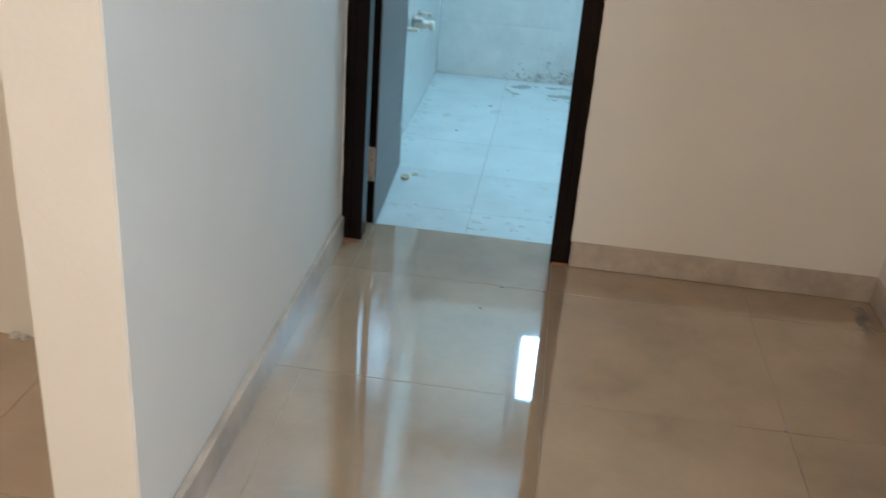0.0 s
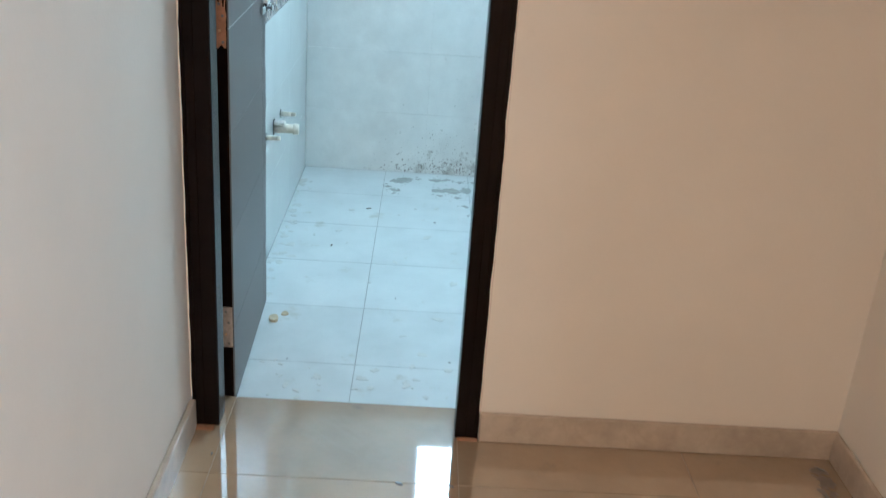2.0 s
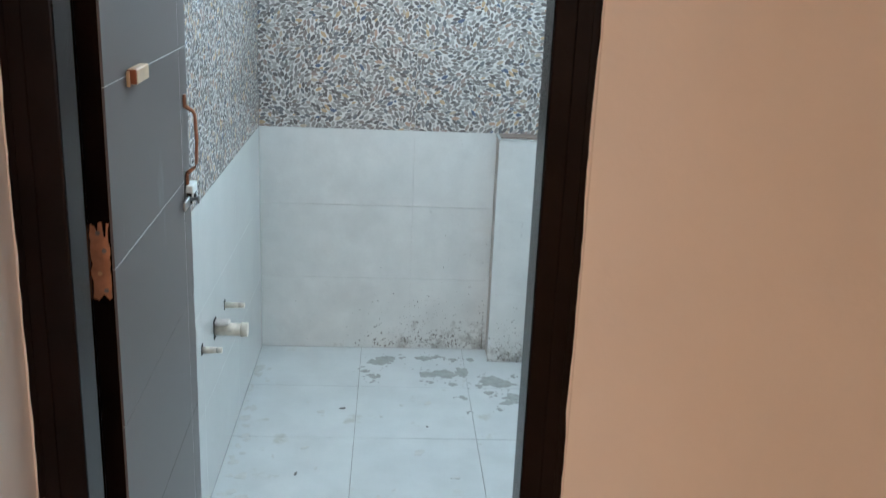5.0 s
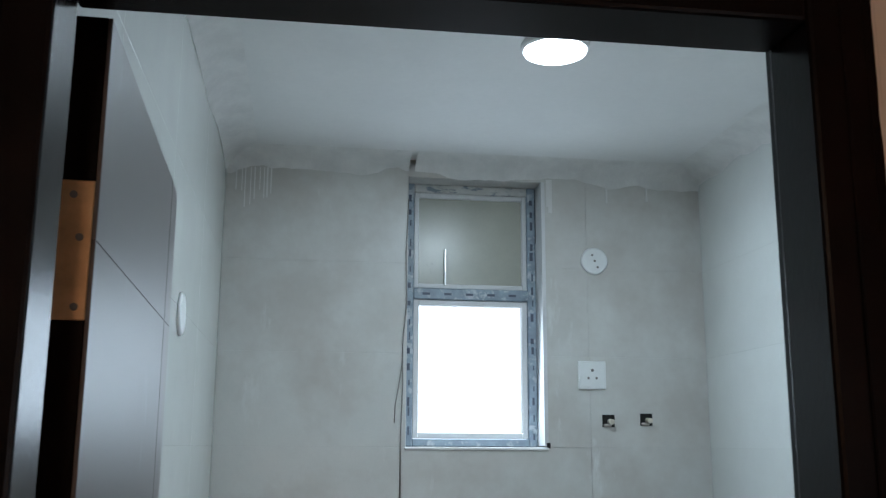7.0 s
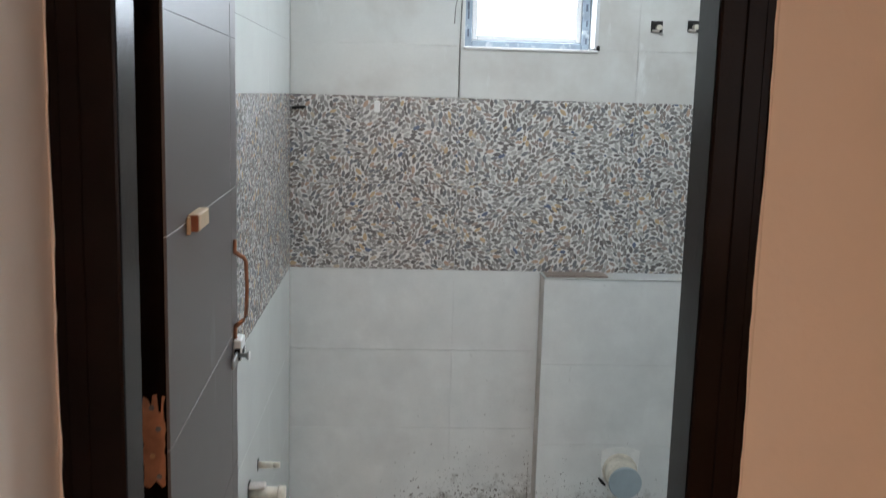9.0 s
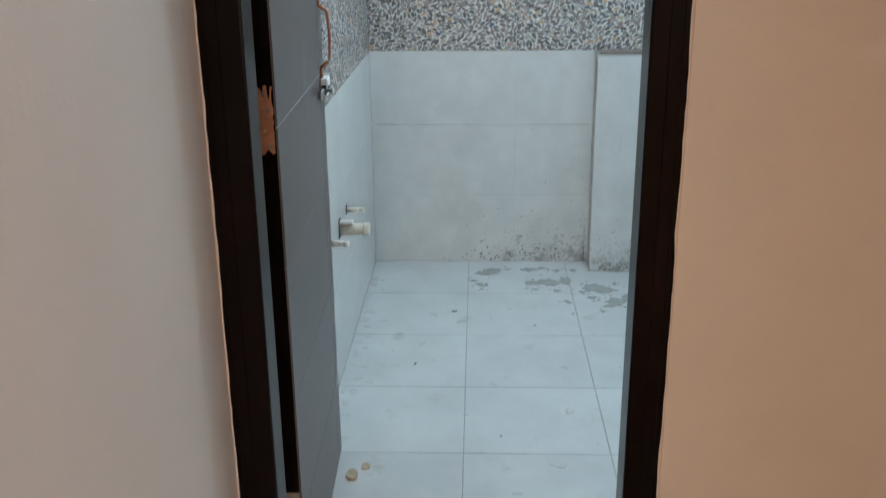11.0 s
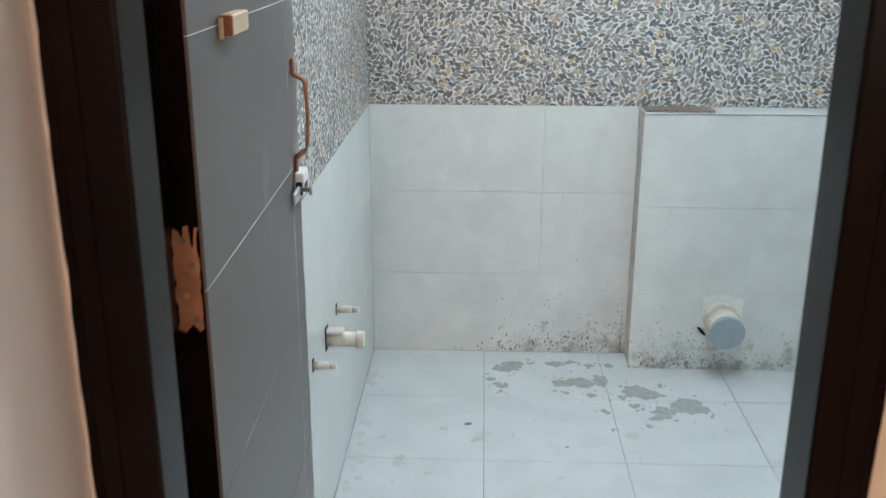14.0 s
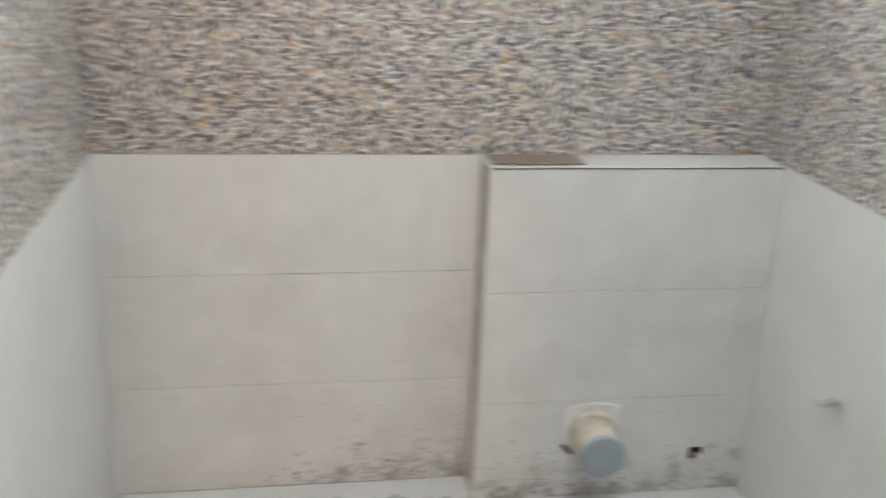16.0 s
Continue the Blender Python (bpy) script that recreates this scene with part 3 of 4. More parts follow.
# copper pull handle
hy, hz0, hz1 = 0.618, 1.054 - DZ0, 1.248 - DZ0
bow = [(0.003, hy, hz1 - 0.024), (0.010, hy, hz1 - 0.029), (0.019, hy + 0.001, hz1 - 0.034), (0.0235, hy + 0.001, hz1 - 0.042), (0.0255, hy + 0.001, (hz0 + hz1) / 2),
       (0.0235, hy + 0.001, hz0 + 0.048), (0.019, hy + 0.001, hz0 + 0.038), (0.010, hy, hz0 + 0.031), (0.003, hy, hz0 + 0.026)]
pull = part("pull_handle", tube(bow, [0.0048, 0.0045, 0.0040, 0.0037, 0.0036, 0.0037, 0.0040, 0.0045, 0.0048], 10), COPPER, door, "copper-coloured bow handle")
for z in (hz1 - 0.014, hz0 + 0.014):
    part("foot", box((0.0, hy - 0.005, z - 0.014), (0.0065, hy + 0.005, z + 0.014), 0.0025, 2), COPPER, pull)

# latch below the handle
lz = 1.026 - DZ0
latch = part("door_latch", box((0.0, LEAF_W - 0.066, lz - 0.012), (0.017, LEAF_W - 0.010, lz + 0.030), 0.004, 2), WHITE_PLASTIC, door, "white sliding latch")
# slot and mouth: black plates, their inner shade put in as colour
part("slot", box((0.0168, LEAF_W - 0.060, lz - 0.004), (0.0176, LEAF_W - 0.026, lz + 0.010)), HOLE, latch)
part("mouth", box((0.003, LEAF_W - 0.0672, lz - 0.009), (0.014, LEAF_W - 0.0655, lz + 0.014)), HOLE, latch)
part("bolt", box((0.005, LEAF_W - 0.125, lz - 0.012), (0.011, LEAF_W - 0.067, lz + 0.008), 0.002), STEEL, latch, "steel bolt")
part("knob", tube([(0.012, 0.594, lz + 0.003), (0.027, 0.594, lz + 0.003), (0.028, 0.594, lz + 0.003), (0.033, 0.594, lz + 0.003)], [0.0042, 0.0042, 0.0095, 0.0085], 12), STEEL, latch, "round steel knob")

# block of wood fixed to the face
block = thing("wood_block", (HX, HY, DZ0, 0, 0, 1.8), "pale sawn wood block with a reddish end on the door", "wood block")
part("block", box((0.0004, 0.141, 1.330 - DZ0), (0.0165, 0.228, 1.355 - DZ0), 0.002), PALE_WOOD, block)
part("end_grain", box((0.001, 0.1375, 1.331 - DZ0), (0.0158, 0.1413, 1.354 - DZ0), 0.001), RED_WOOD, block, "reddish stained end")
part("strip", box((0.0004, 0.133, 1.327 - DZ0), (0.006, 0.1377, 1.352 - DZ0), 0.001), PALE_WOOD, block)

# ---- window ----
window = thing("window_1", ((WX0 + WX1) / 2, BACK + 0.09, WZ0), "narrow bathroom window with film-covered frame and white sash", "window", kind="structure")
WY = BACK + 0.085
FW = 0.030
MIDZ = 2.212
held("window_frame", box((WX0, WY, WZ0), (WX0 + FW, WY + 0.05, WZ1), 0.003), FILM, window, "frame side in blue-grey protective film")
held("window_frame", box((WX1 - FW - 0.012, WY, WZ0), (WX1 - 0.012, WY + 0.05, WZ1), 0.003), FILM, window, "frame side in blue-grey protective film")
held("window_frame", box((WX0 + FW, WY + 0.001, WZ0), (WX1 - FW - 0.012, WY + 0.05, WZ0 + 0.026), 0.003), FILM, window, "frame sill in blue-grey protective film")
held("window_frame", box((WX0 + FW, WY + 0.001, WZ1 - 0.03), (WX1 - FW - 0.012, WY + 0.05, WZ1), 0.003), SMEARED, window, "frame head smeared with plaster")
held("mullion", box((WX0 + FW, WY - 0.002, MIDZ - 0.018), (WX1 - FW - 0.012, WY + 0.05, MIDZ + 0.020), 0.003), FILM, window, "cross bar in blue-grey protective film")
held("reveal_strip", box((WX1 - 0.011, BACK - 0.002, WZ0 + 0.004), (WX1 + 0.002, BACK + 0.19, WZ1), 0.001), UPVC, window)
# no real opening: the gap's shade is a black strip
held("gap", box((WX1 - 0.0125, WY - 0.0015, 2.40), (WX1 - 0.0075, WY - 0.0004, WZ1 - 0.004)), HOLE, window, "black strip for the shade in the gap beside the frame")
held("gap", box((WX1 - 0.004, BACK - 0.0045, WZ0 - 0.004), (WX1 + 0.008, BACK - 0.0022, WZ0 + 0.014), 0.001), HOLE, window, "small black bit at the lower window corner")
held("sill_edge", box((WX0 - 0.004, BACK - 0.006, WZ0 - 0.012), (WX1 + 0.004, BACK + 0.085, WZ0 - 0.0005), 0.003), PLASTER, window)
r5 = random.Random(5)
for side in (0, 1):
    for k in range(16):
        z = WZ0 + 0.035 + k * 0.054 + r5.uniform(-0.012, 0.012)
        x = (WX0 + FW / 2) if side == 0 else (WX1 - 0.012 - FW / 2)
        held("film_print", box((x - 0.003 + r5.uniform(-0.004, 0.004), WY - 0.0012, z), (x + 0.0045, WY - 0.0002, z + r5.uniform(0.016, 0.03))), FILM_MARK, window)
for k in range(5):
    x = WX0 + 0.06 + k * 0.075
    held("film_print", box((x, WY - 0.0032, MIDZ - 0.004), (x + 0.026, WY - 0.0022, MIDZ + 0.004)), FILM_MARK, window)
IX0, IX1 = WX0 + FW + 0.001, WX1 - FW - 0.013


def sash(z0, z1, w, glass, label):
    root = new("sash")
    root.parent = window
    tagged(root, label)
    for lo, hi in (((IX0, WY + 0.008, z0), (IX0 + w, WY + 0.042, z1)), ((IX1 - w, WY + 0.008, z0), (IX1, WY + 0.042, z1)),
                   ((IX0 + w, WY + 0.009, z0), (IX1 - w, WY + 0.041, z0 + w)), ((IX0 + w, WY + 0.009, z1 - w), (IX1 - w, WY + 0.041, z1))):
        bm = box(lo, hi, 0.002)
        bmesh.ops.translate(bm, verts=bm.verts, vec=-window.location)
        part("sash_bar", bm, UPVC, root)
    bm = box((IX0 + w - 0.003, WY + 0.022, z0 + w - 0.003), (IX1 - w + 0.003, WY + 0.026, z1 - w + 0.003))
    bmesh.ops.translate(bm, verts=bm.verts, vec=-window.location)
    pane = part("pane", bm, glass, root)
    pane.visible_shadow = False
    return root


sash(WZ0 + 0.027, MIDZ - 0.019, 0.019, GLASS, "white sash with a clear bright pane")
top_sash = sash(MIDZ + 0.021, WZ1 - 0.031, 0.016, SMOKED, "white sash with an olive-grey frosted pane")
bm = box((IX0 + 0.105, WY + 0.006, MIDZ + 0.03), (IX0 + 0.112, WY + 0.021, MIDZ + 0.16), 0.002)
bmesh.ops.translate(bm, verts=bm.verts, vec=-window.location)
part("stay", bm, STEEL, top_sash, "shiny metal stay")
structure("backdrop", box((-14, 14.0, -6), (16, 14.05, 22)), SKY_GLOW, "plain bright overcast sky outside the window", "sky")

# cable by the window
cable = bmesh.new()
add_tube(cable, [(0.118, BACK - 0.003, 2.52), (0.112, BACK - 0.004, 2.33), (0.116, BACK - 0.004, 2.16), (0.104, BACK - 0.005, 2.03), (0.106, BACK - 0.004, 1.90), (0.101, BACK - 0.004, 1.70), (0.101, BACK - 0.003, 1.522)], 0.0024, 6)
tagged(part("cable", cable, WIRE), "thin grey cable hanging down the tiles beside the window", "cable")
tail = tube([(0.104, BACK - 0.005, 1.97), (0.094, BACK - 0.007, 1.90), (0.082, BACK - 0.006, 1.83), (0.080, BACK - 0.004, 1.775)], 0.002, 6)
tagged(part("cable", tail, WIRE), "loose thin grey cable end on the wall tiles", "cable")

# ---- ceiling lamp ----
lamp = thing("ceiling_lamp", (0.365, 4.13, CEIL_Z), "round white lit ceiling lamp", "ceiling lamp")
held("rim", tube([(0.365, 4.13, CEIL_Z - 0.0005), (0.365, 4.13, CEIL_Z - 0.012), (0.365, 4.13, CEIL_Z - 0.016)], [0.083, 0.083, 0.079], 40), WHITE_PLASTIC, lamp)
held("diffuser", tube([(0.365, 4.13, CEIL_Z - 0.0155), (0.365, 4.13, CEIL_Z - 0.022), (0.365, 4.13, CEIL_Z - 0.025)], [0.077, 0.075, 0.066], 40), LAMP_GLOW, lamp)
hall_lamp = thing("ceiling_lamp", (-0.40, -1.30, HALL_CEIL), "square warm-lit hall ceiling lamp", "ceiling lamp")
held("casing", box((-0.67, -1.57, HALL_CEIL - 0.03), (-0.13, -1.03, HALL_CEIL - 0.001), 0.004), WHITE_PLASTIC, hall_lamp)
held("diffuser", box((-0.65, -1.55, HALL_CEIL - 0.034), (-0.15, -1.05, HALL_CEIL - 0.0305)), HALL_GLOW, hall_lamp)

# ---- fittings on the window wall ----
cap = thing("round_cover", (0.761, BACK, 2.327), "round white plastic outlet cover on the tiles", "cover plate")
held("disc", tube([(0.761, BACK - 0.0002, 2.327), (0.761, BACK - 0.005, 2.327), (0.761, BACK - 0.008, 2.327)], [0.048, 0.047, 0.042], 32), WHITE_PLASTIC, cap)
# raised dark discs paint the shade of the screw holes
for dx, dz in ((-0.008, 0.020), (0.0, 0.0), (0.010, -0.022)):
    held("screw_hole", tube([(0.761 + dx, BACK - 0.007, 2.327 + dz), (0.761 + dx, BACK - 0.0086, 2.327 + dz)], 0.0042, 10), DARK_FLAKE, cap)
side_cap = thing("round_cover", (LEFT, 4.17, 1.985), "round white plastic cover on the side wall tiles", "cover plate")
held("disc", tube([(LEFT + 0.0002, 4.17, 1.985), (LEFT + 0.006, 4.17, 1.985), (LEFT + 0.009, 4.17, 1.985)], [0.049, 0.047, 0.042], 32), WHITE_PLASTIC, side_cap)
plate = thing("power_socket", (0.742, BACK, 1.937), "square white power socket plate with three pin holes", "socket")
held("plate", box((0.694, BACK - 0.010, 1.890), (0.790, BACK - 0.0002, 1.984), 0.004, 2), WHITE_PLASTIC, plate)
held("rocker", box((0.702, BACK - 0.0112, 1.898), (0.782, BACK - 0.0098, 1.976), 0.001), WHITE_PLASTIC, plate)
# pin holes are raised dark discs, their shade given as colour
for dx, dz in ((0.0, 0.016), (-0.014, -0.010), (0.014, -0.010)):
    held("pin_hole", tube([(0.742 + dx, BACK - 0.0105, 1.937 + dz), (0.742 + dx, BACK - 0.0120, 1.937 + dz)], 0.0042 if dz < 0 else 0.0052, 10), DARK_FLAKE, plate)


def stub_in_hole(name, x, y, z, w, h, label, stub_r=0.009, reach=0.03, facing="-y"):
    root = thing(name, (x, y, z), label, "pipe stub", "bathroom pipe stubs")
    rim = bmesh.new()
    # flat black plate on the tile paints the cut-out's shade
    add_box(rim, (x - w / 2, y - 0.0018, z - h / 2), (x + w / 2, y - 0.0004, z + h / 2))
    held("opening", rim, HOLE, root, "black plate for the shade in the tile cut-out")
    held("stub", tube([(x + 0.004, y, z - 0.002), (x + 0.004, y - reach, z - 0.004)], stub_r, 12), CREAM_PLASTIC, root)
    held("mortar_lump", box((x - w / 2 + 0.002, y - 0.010, z - h / 2), (x + w / 2 - 0.012, y - 0.0015, z - h / 2 + 0.010), 0.003), MORTAR, root)
    return root


stub_in_hole("pipe_stub", 0.796, BACK, 1.787, 0.042, 0.040, "capped pipe stub in a square hole in the tiles")
stub_in_hole("pipe_stub", 0.927, BACK, 1.792, 0.042, 0.040, "capped pipe stub in a square hole in the tiles")
hook = thing("wall_hook", (LEFT + 0.01, BACK, 1.473), "short dark metal rod in the corner of the tiles", "rod")
held("rod", tube([(LEFT + 0.004, BACK - 0.006, 1.470), (LEFT + 0.055, BACK - 0.012, 1.474)], 0.0052, 8), HOLE, hook)
held("base", tube([(LEFT + 0.0005, BACK - 0.006, 1.466), (LEFT + 0.006, BACK - 0.006, 1.466)], 0.009, 10), DARK_FLAKE, hook)
chipm = bmesh.new()
add_box(chipm, (-0.196, BACK - 0.0045, 1.462), (-0.176, BACK - 0.0022, 1.502), 0.001)
tagged(part("plaster_smear", chipm, PLASTER), "small white plaster smear on the pebble-print tiles", "smear")

runs = bmesh.new()
rr = random.Random(31)
for k in range(9):
    x = LEFT + 0.035 + 0.014 * k + rr.uniform(-0.004, 0.004)
    low = 2.60 - rr.uniform(0.06, 0.15)
    add_box(runs, (x, BACK - 0.0022 - 0.0001 * k, low), (x + rr.uniform(0.003, 0.006), BACK + 0.001, 2.61), 0.0006)
for k in range(5):
    x = rr.choice((0.62, 0.80, 0.98)) + rr.uniform(-0.03, 0.03)
    add_box(runs, (x, BACK - 0.0022 - 0.0001 * k, 2.60 - rr.uniform(0.05, 0.12)), (x + rr.uniform(0.006, 0.014), BACK + 0.001, 2.61), 0.0006)
tagged(part("plaster_runs", runs, PLASTER), "thin white plaster runs down the wall below the ceiling", "plaster runs", kind="stuff")

# ---- fittings on the side walls ----
def side_stub(y, z, reach, r, label, big=False):
    root = thing("pipe_stub", (LEFT, y, z), label, "pipe stub", "bathroom pipe stubs")
    # black plate on the tile, painting the shade round the pipe
    held("opening", box((LEFT + 0.0004, y - r * 1.12, z - r * 1.4), (LEFT + 0.0018, y + r * 0.9, z + r * 1.75)), HOLE, root, "black plate for the shade in the tile gap")
    if big:
        held("sleeve", tube([(LEFT, y, z), (LEFT + reach * 0.82, y, z)], r, 16), CREAM_PLASTIC, root)
        held("collar", tube([(LEFT + reach * 0.80, y, z), (LEFT + reach * 0.84, y, z), (LEFT + reach, y, z)], [r * 1.15, r * 1.15, r * 1.08], 16), CREAM_PLASTIC, root)
        held("mortar_lump", box((LEFT, y - r, z + r * 0.9), (LEFT + 0.045, y + r * 0.8, z + r * 1.5), 0.004), MORTAR, root)
    else:
        held("sleeve", tube([(LEFT, y, z), (LEFT + reach * 0.7, y, z)], r, 12), CREAM_PLASTIC, root)
        held("plug", tube([(LEFT + reach * 0.68, y, z), (LEFT + reach, y, z)], r * 0.85, 6), CREAM_PLASTIC, root)
    return root


side_stub(4.300, 0.486, 0.062, 0.0095, "capped cream pipe stub in the side wall")
side_stub(4.130, 0.474, 0.096, 0.019, "thick cream mixer valve sleeve in the side wall", True)
side_stub(3.936, 0.490, 0.055, 0.0095, "capped cream pipe stub in the side wall")
tap = thing("pipe_stub", (RIGHT, 4.64, 0.46), "short steel pipe stub in the side wall tiles", "pipe stub", "bathroom pipe stubs")
held("stub", tube([(RIGHT, 4.64, 0.46), (RIGHT - 0.05, 4.635, 0.462)], 0.009, 12), STEEL, tap)
held("flange", tube([(RIGHT - 0.0002, 4.64, 0.46), (RIGHT - 0.008, 4.64, 0.46)], 0.015, 14), CREAM_PLASTIC, tap)

# ---- boxed duct with a drain pipe ----
BX, BY, BZ = 0.417, 5.014, 0.90
duct = thing("duct_box", (BX, BY, 0), "low tiled duct box with a bare mortar side", "duct box")
held("body", box((BX + 0.004, BY + 0.006, 0.001), (RIGHT + 0.003, BACK + 0.003, BZ - 0.006)), MORTAR, duct, "bare brown-grey mortar side")
held("tile_edge", box((BX + 0.0005, BY + 0.0015, 0.001), (BX + 0.0045, BY + 0.0095, BZ - 0.001)), BACK_TILE, duct)
for x0, x1 in ((BX, RIGHT),):
    for z0, z1 in ((0.001, 0.2862), (0.2869, 0.5862), (0.5869, BZ - 0.001)):
        held("tile", box((x0, BY - 0.001, z0), (x1, BY + 0.005, z1), 0.0008), BACK_TILE, duct)
held("top_tile", box((BX, BY - 0.001, BZ - 0.0055), (RIGHT, BACK - 0.001, BZ), 0.0008), WALL_TILE, duct)
slab = box((0.425, 5.032, BZ + 0.0005), (0.648, 5.118, BZ + 0.006), 0.0015)
tagged(part("stone_offcut", slab, STONE), "thin brown stone offcut lying on the duct box", "stone piece")
pipe = thing("drain_pipe", (0.722, BY, 0.19), "wide cream drain pipe with a blue-grey cap", "drain pipe")
rag = bmesh.new()
rr = random.Random(21)
rim = [(-0.070, -0.066), (-0.036, -0.070), (0.0, -0.068), (0.040, -0.071), (0.068, -0.066), (0.070, -0.02), (0.068, 0.03), (0.071, 0.066), (0.048, 0.077), (0.0, 0.079), (-0.045, 0.075), (-0.069, 0.068), (-0.072, 0.02), (-0.068, -0.03)]
rim = [(x + rr.uniform(-0.003, 0.003), z + rr.uniform(-0.003, 0.003)) for x, z in rim]
outer = [rag.verts.new((0.724 + x, BY - 0.0008, 0.200 + z)) for x, z in rim]
inner = [rag.verts.new((0.724 + x * 0.95, BY - 0.0048, 0.200 + z * 0.95)) for x, z in rim]
rag.faces.new(inner)
for i in range(len(rim)):
    j = (i + 1) % len(rim)
    rag.faces.new((outer[i], outer[j], inner[j], inner[i]))
held("patch", rag, PATCH, pipe, "rough white plaster patch round the pipe")
held("collar", tube([(0.722, BY, 0.193), (0.722, BY - 0.020, 0.193), (0.722, BY - 0.022, 0.193)], [0.063, 0.063, 0.058], 36), CREAM_PLASTIC, pipe)
held("barrel", tube([(0.722, BY - 0.018, 0.193), (0.718, 4.905, 0.186)], 0.0565, 36), CREAM_PLASTIC, pipe)
held("end_cap", tube([(0.7182, 4.908, 0.1862), (0.7180, 4.897, 0.1858), (0.7180, 4.894, 0.1857)], [0.0585, 0.0585, 0.055], 36), GREY_CAP, pipe, "blue-grey end cap")
# black sliver laid on the patch paints the hole's shade
sliver = bmesh.new()
rim = [(0.643, 0.160), (0.650, 0.163), (0.664, 0.150), (0.676, 0.134), (0.671, 0.130), (0.656, 0.142)]
front = [sliver.verts.new((x, BY - 0.0060, z)) for x, z in rim]
rear = [sliver.verts.new((x, BY - 0.0040, z)) for x, z in rim]
sliver.faces.new(front)
for i in range(len(rim)):
    sliver.faces.new((front[i], rear[i], rear[(i + 1) % len(rim)], front[(i + 1) % len(rim)]))
held("gap_hole", sliver, HOLE, pipe, "black sliver for the shade in a broken hole under the pipe")
stub_in_hole("pipe_stub", 1.018, BY - 0.001, 0.112, 0.036, 0.040, "small capped pipe stub low in the duct box", 0.008, 0.028)

# ---- splashes and debris on the bathroom floor ----
rs = random.Random(11)
splash = bmesh.new()
PATCHES = ((-0.064, 4.903, 0.025), (-0.021, 4.862, 0.033), (-0.032, 4.808, 0.014), (0.002, 5.005, 0.060), (0.077, 5.041, 0.019), (0.168, 5.038, 0.041), (0.219, 5.048, 0.028), (0.285, 5.020, 0.026),
           (0.347, 5.031, 0.024), (0.180, 4.879, 0.047), (0.243, 4.893, 0.061), (0.316, 4.915, 0.047), (0.182, 4.808, 0.021), (0.273, 4.789, 0.028), (0.299, 4.682, 0.022), (0.429, 4.810, 0.068),
           (0.360, 4.783, 0.026), (0.505, 4.873, 0.016), (0.578, 4.721, 0.074), (0.490, 4.697, 0.048), (0.472, 4.646, 0.037), (0.420, 4.590, 0.017), (0.397, 4.725, 0.024), (0.620, 4.704, 0.025), (0.310, 4.561, 0.010))
lift = 0


def dab(bm, x, y, r, squash):
    """One splash, kept clear of the walls."""
    global lift
    if y + r < (BY - 0.004 if x > BX - 0.05 else BACK - 0.004):
        lift += 1
        add_blob(bm, x, y, r, rs, 0.0004 + 0.000004 * lift, 0.0001, squash, 20, 0.42)


for x, y, r in PATCHES:
    pieces = 2 + int(r * 90)
    for k in range(pieces):
        a, d = rs.uniform(0, 6.28), r * 0.62 * math.sqrt(rs.random())
        dab(splash, x + d * math.cos(a), y + 0.8 * d * math.sin(a), r * rs.uniform(0.42, 0.62), rs.uniform(0.6, 0.95))
    for k in range(pieces):
        a, d = rs.uniform(0, 6.28), r * rs.uniform(1.05, 1.9)
        dab(splash, x + d * math.cos(a), y + 0.8 * d * math.sin(a), rs.choice((0.003, 0.004, 0.005, 0.008)), rs.uniform(0.5, 0.9))
tagged(part("cement_splashes", splash, CEMENT), "grey dried cement splashes scattered over white floor tiles", "cement splashes", kind="stuff")
smears = bmesh.new()
for k in range(46):
    y = rs.uniform(3.6, 4.95)
    add_blob(smears, LEFT + 0.012 + abs(rs.gauss(0, 0.035)), y, rs.uniform(0.006, 0.026), rs, 0.0003 + 0.00002 * k, 0.0001, rs.uniform(0.4, 0.9), 18, 0.4)
for k in range(70):
    y = rs.uniform(2.92, 4.7) if k < 45 else rs.uniform(2.9, 3.2)
    add_blob(smears, rs.uniform(-0.38, 0.85 if k < 45 else 0.25), y, rs.uniform(0.004, 0.024), rs, 0.0013 + 0.00001 * k, 0.0001, rs.uniform(0.25, 0.8), 18, 0.4)
tagged(part("dust_smears", smears, SMEAR), "pale grey dust smears on the white floor tiles", "dust", kind="stuff")
specks = bmesh.new()
for x, y, r in ((-0.257, 4.128, 0.014), (-0.134, 4.58, 0.018), (0.16, 4.45, 0.007), (0.02, 3.66, 0.007), (-0.30, 3.18, 0.006), (0.21, 3.21, 0.005)):
    add_blob(specks, x, y, r * 0.75, rs, 0.0022, 0.0002, 0.45, 12)
tagged(part("debris_specks", specks, DARK_FLAKE), "small dark debris specks on the white floor tiles", "debris", kind="stuff")
flecks = bmesh.new()


def wall_fleck(x, y, z, r, tall):
    """A thin dark fleck flat on a wall that faces the door."""
    before = len(flecks.verts)
    add_blob(flecks, 0, 0, r, rs, 0.0012, 0.0, rs.uniform(0.35, 0.8), 9, 0.4)
    flecks.verts.ensure_lookup_table()
    for v in flecks.verts[before:]:
        v.co = Vector((x + v.co.x, y - v.co.z, z + v.co.y * tall))


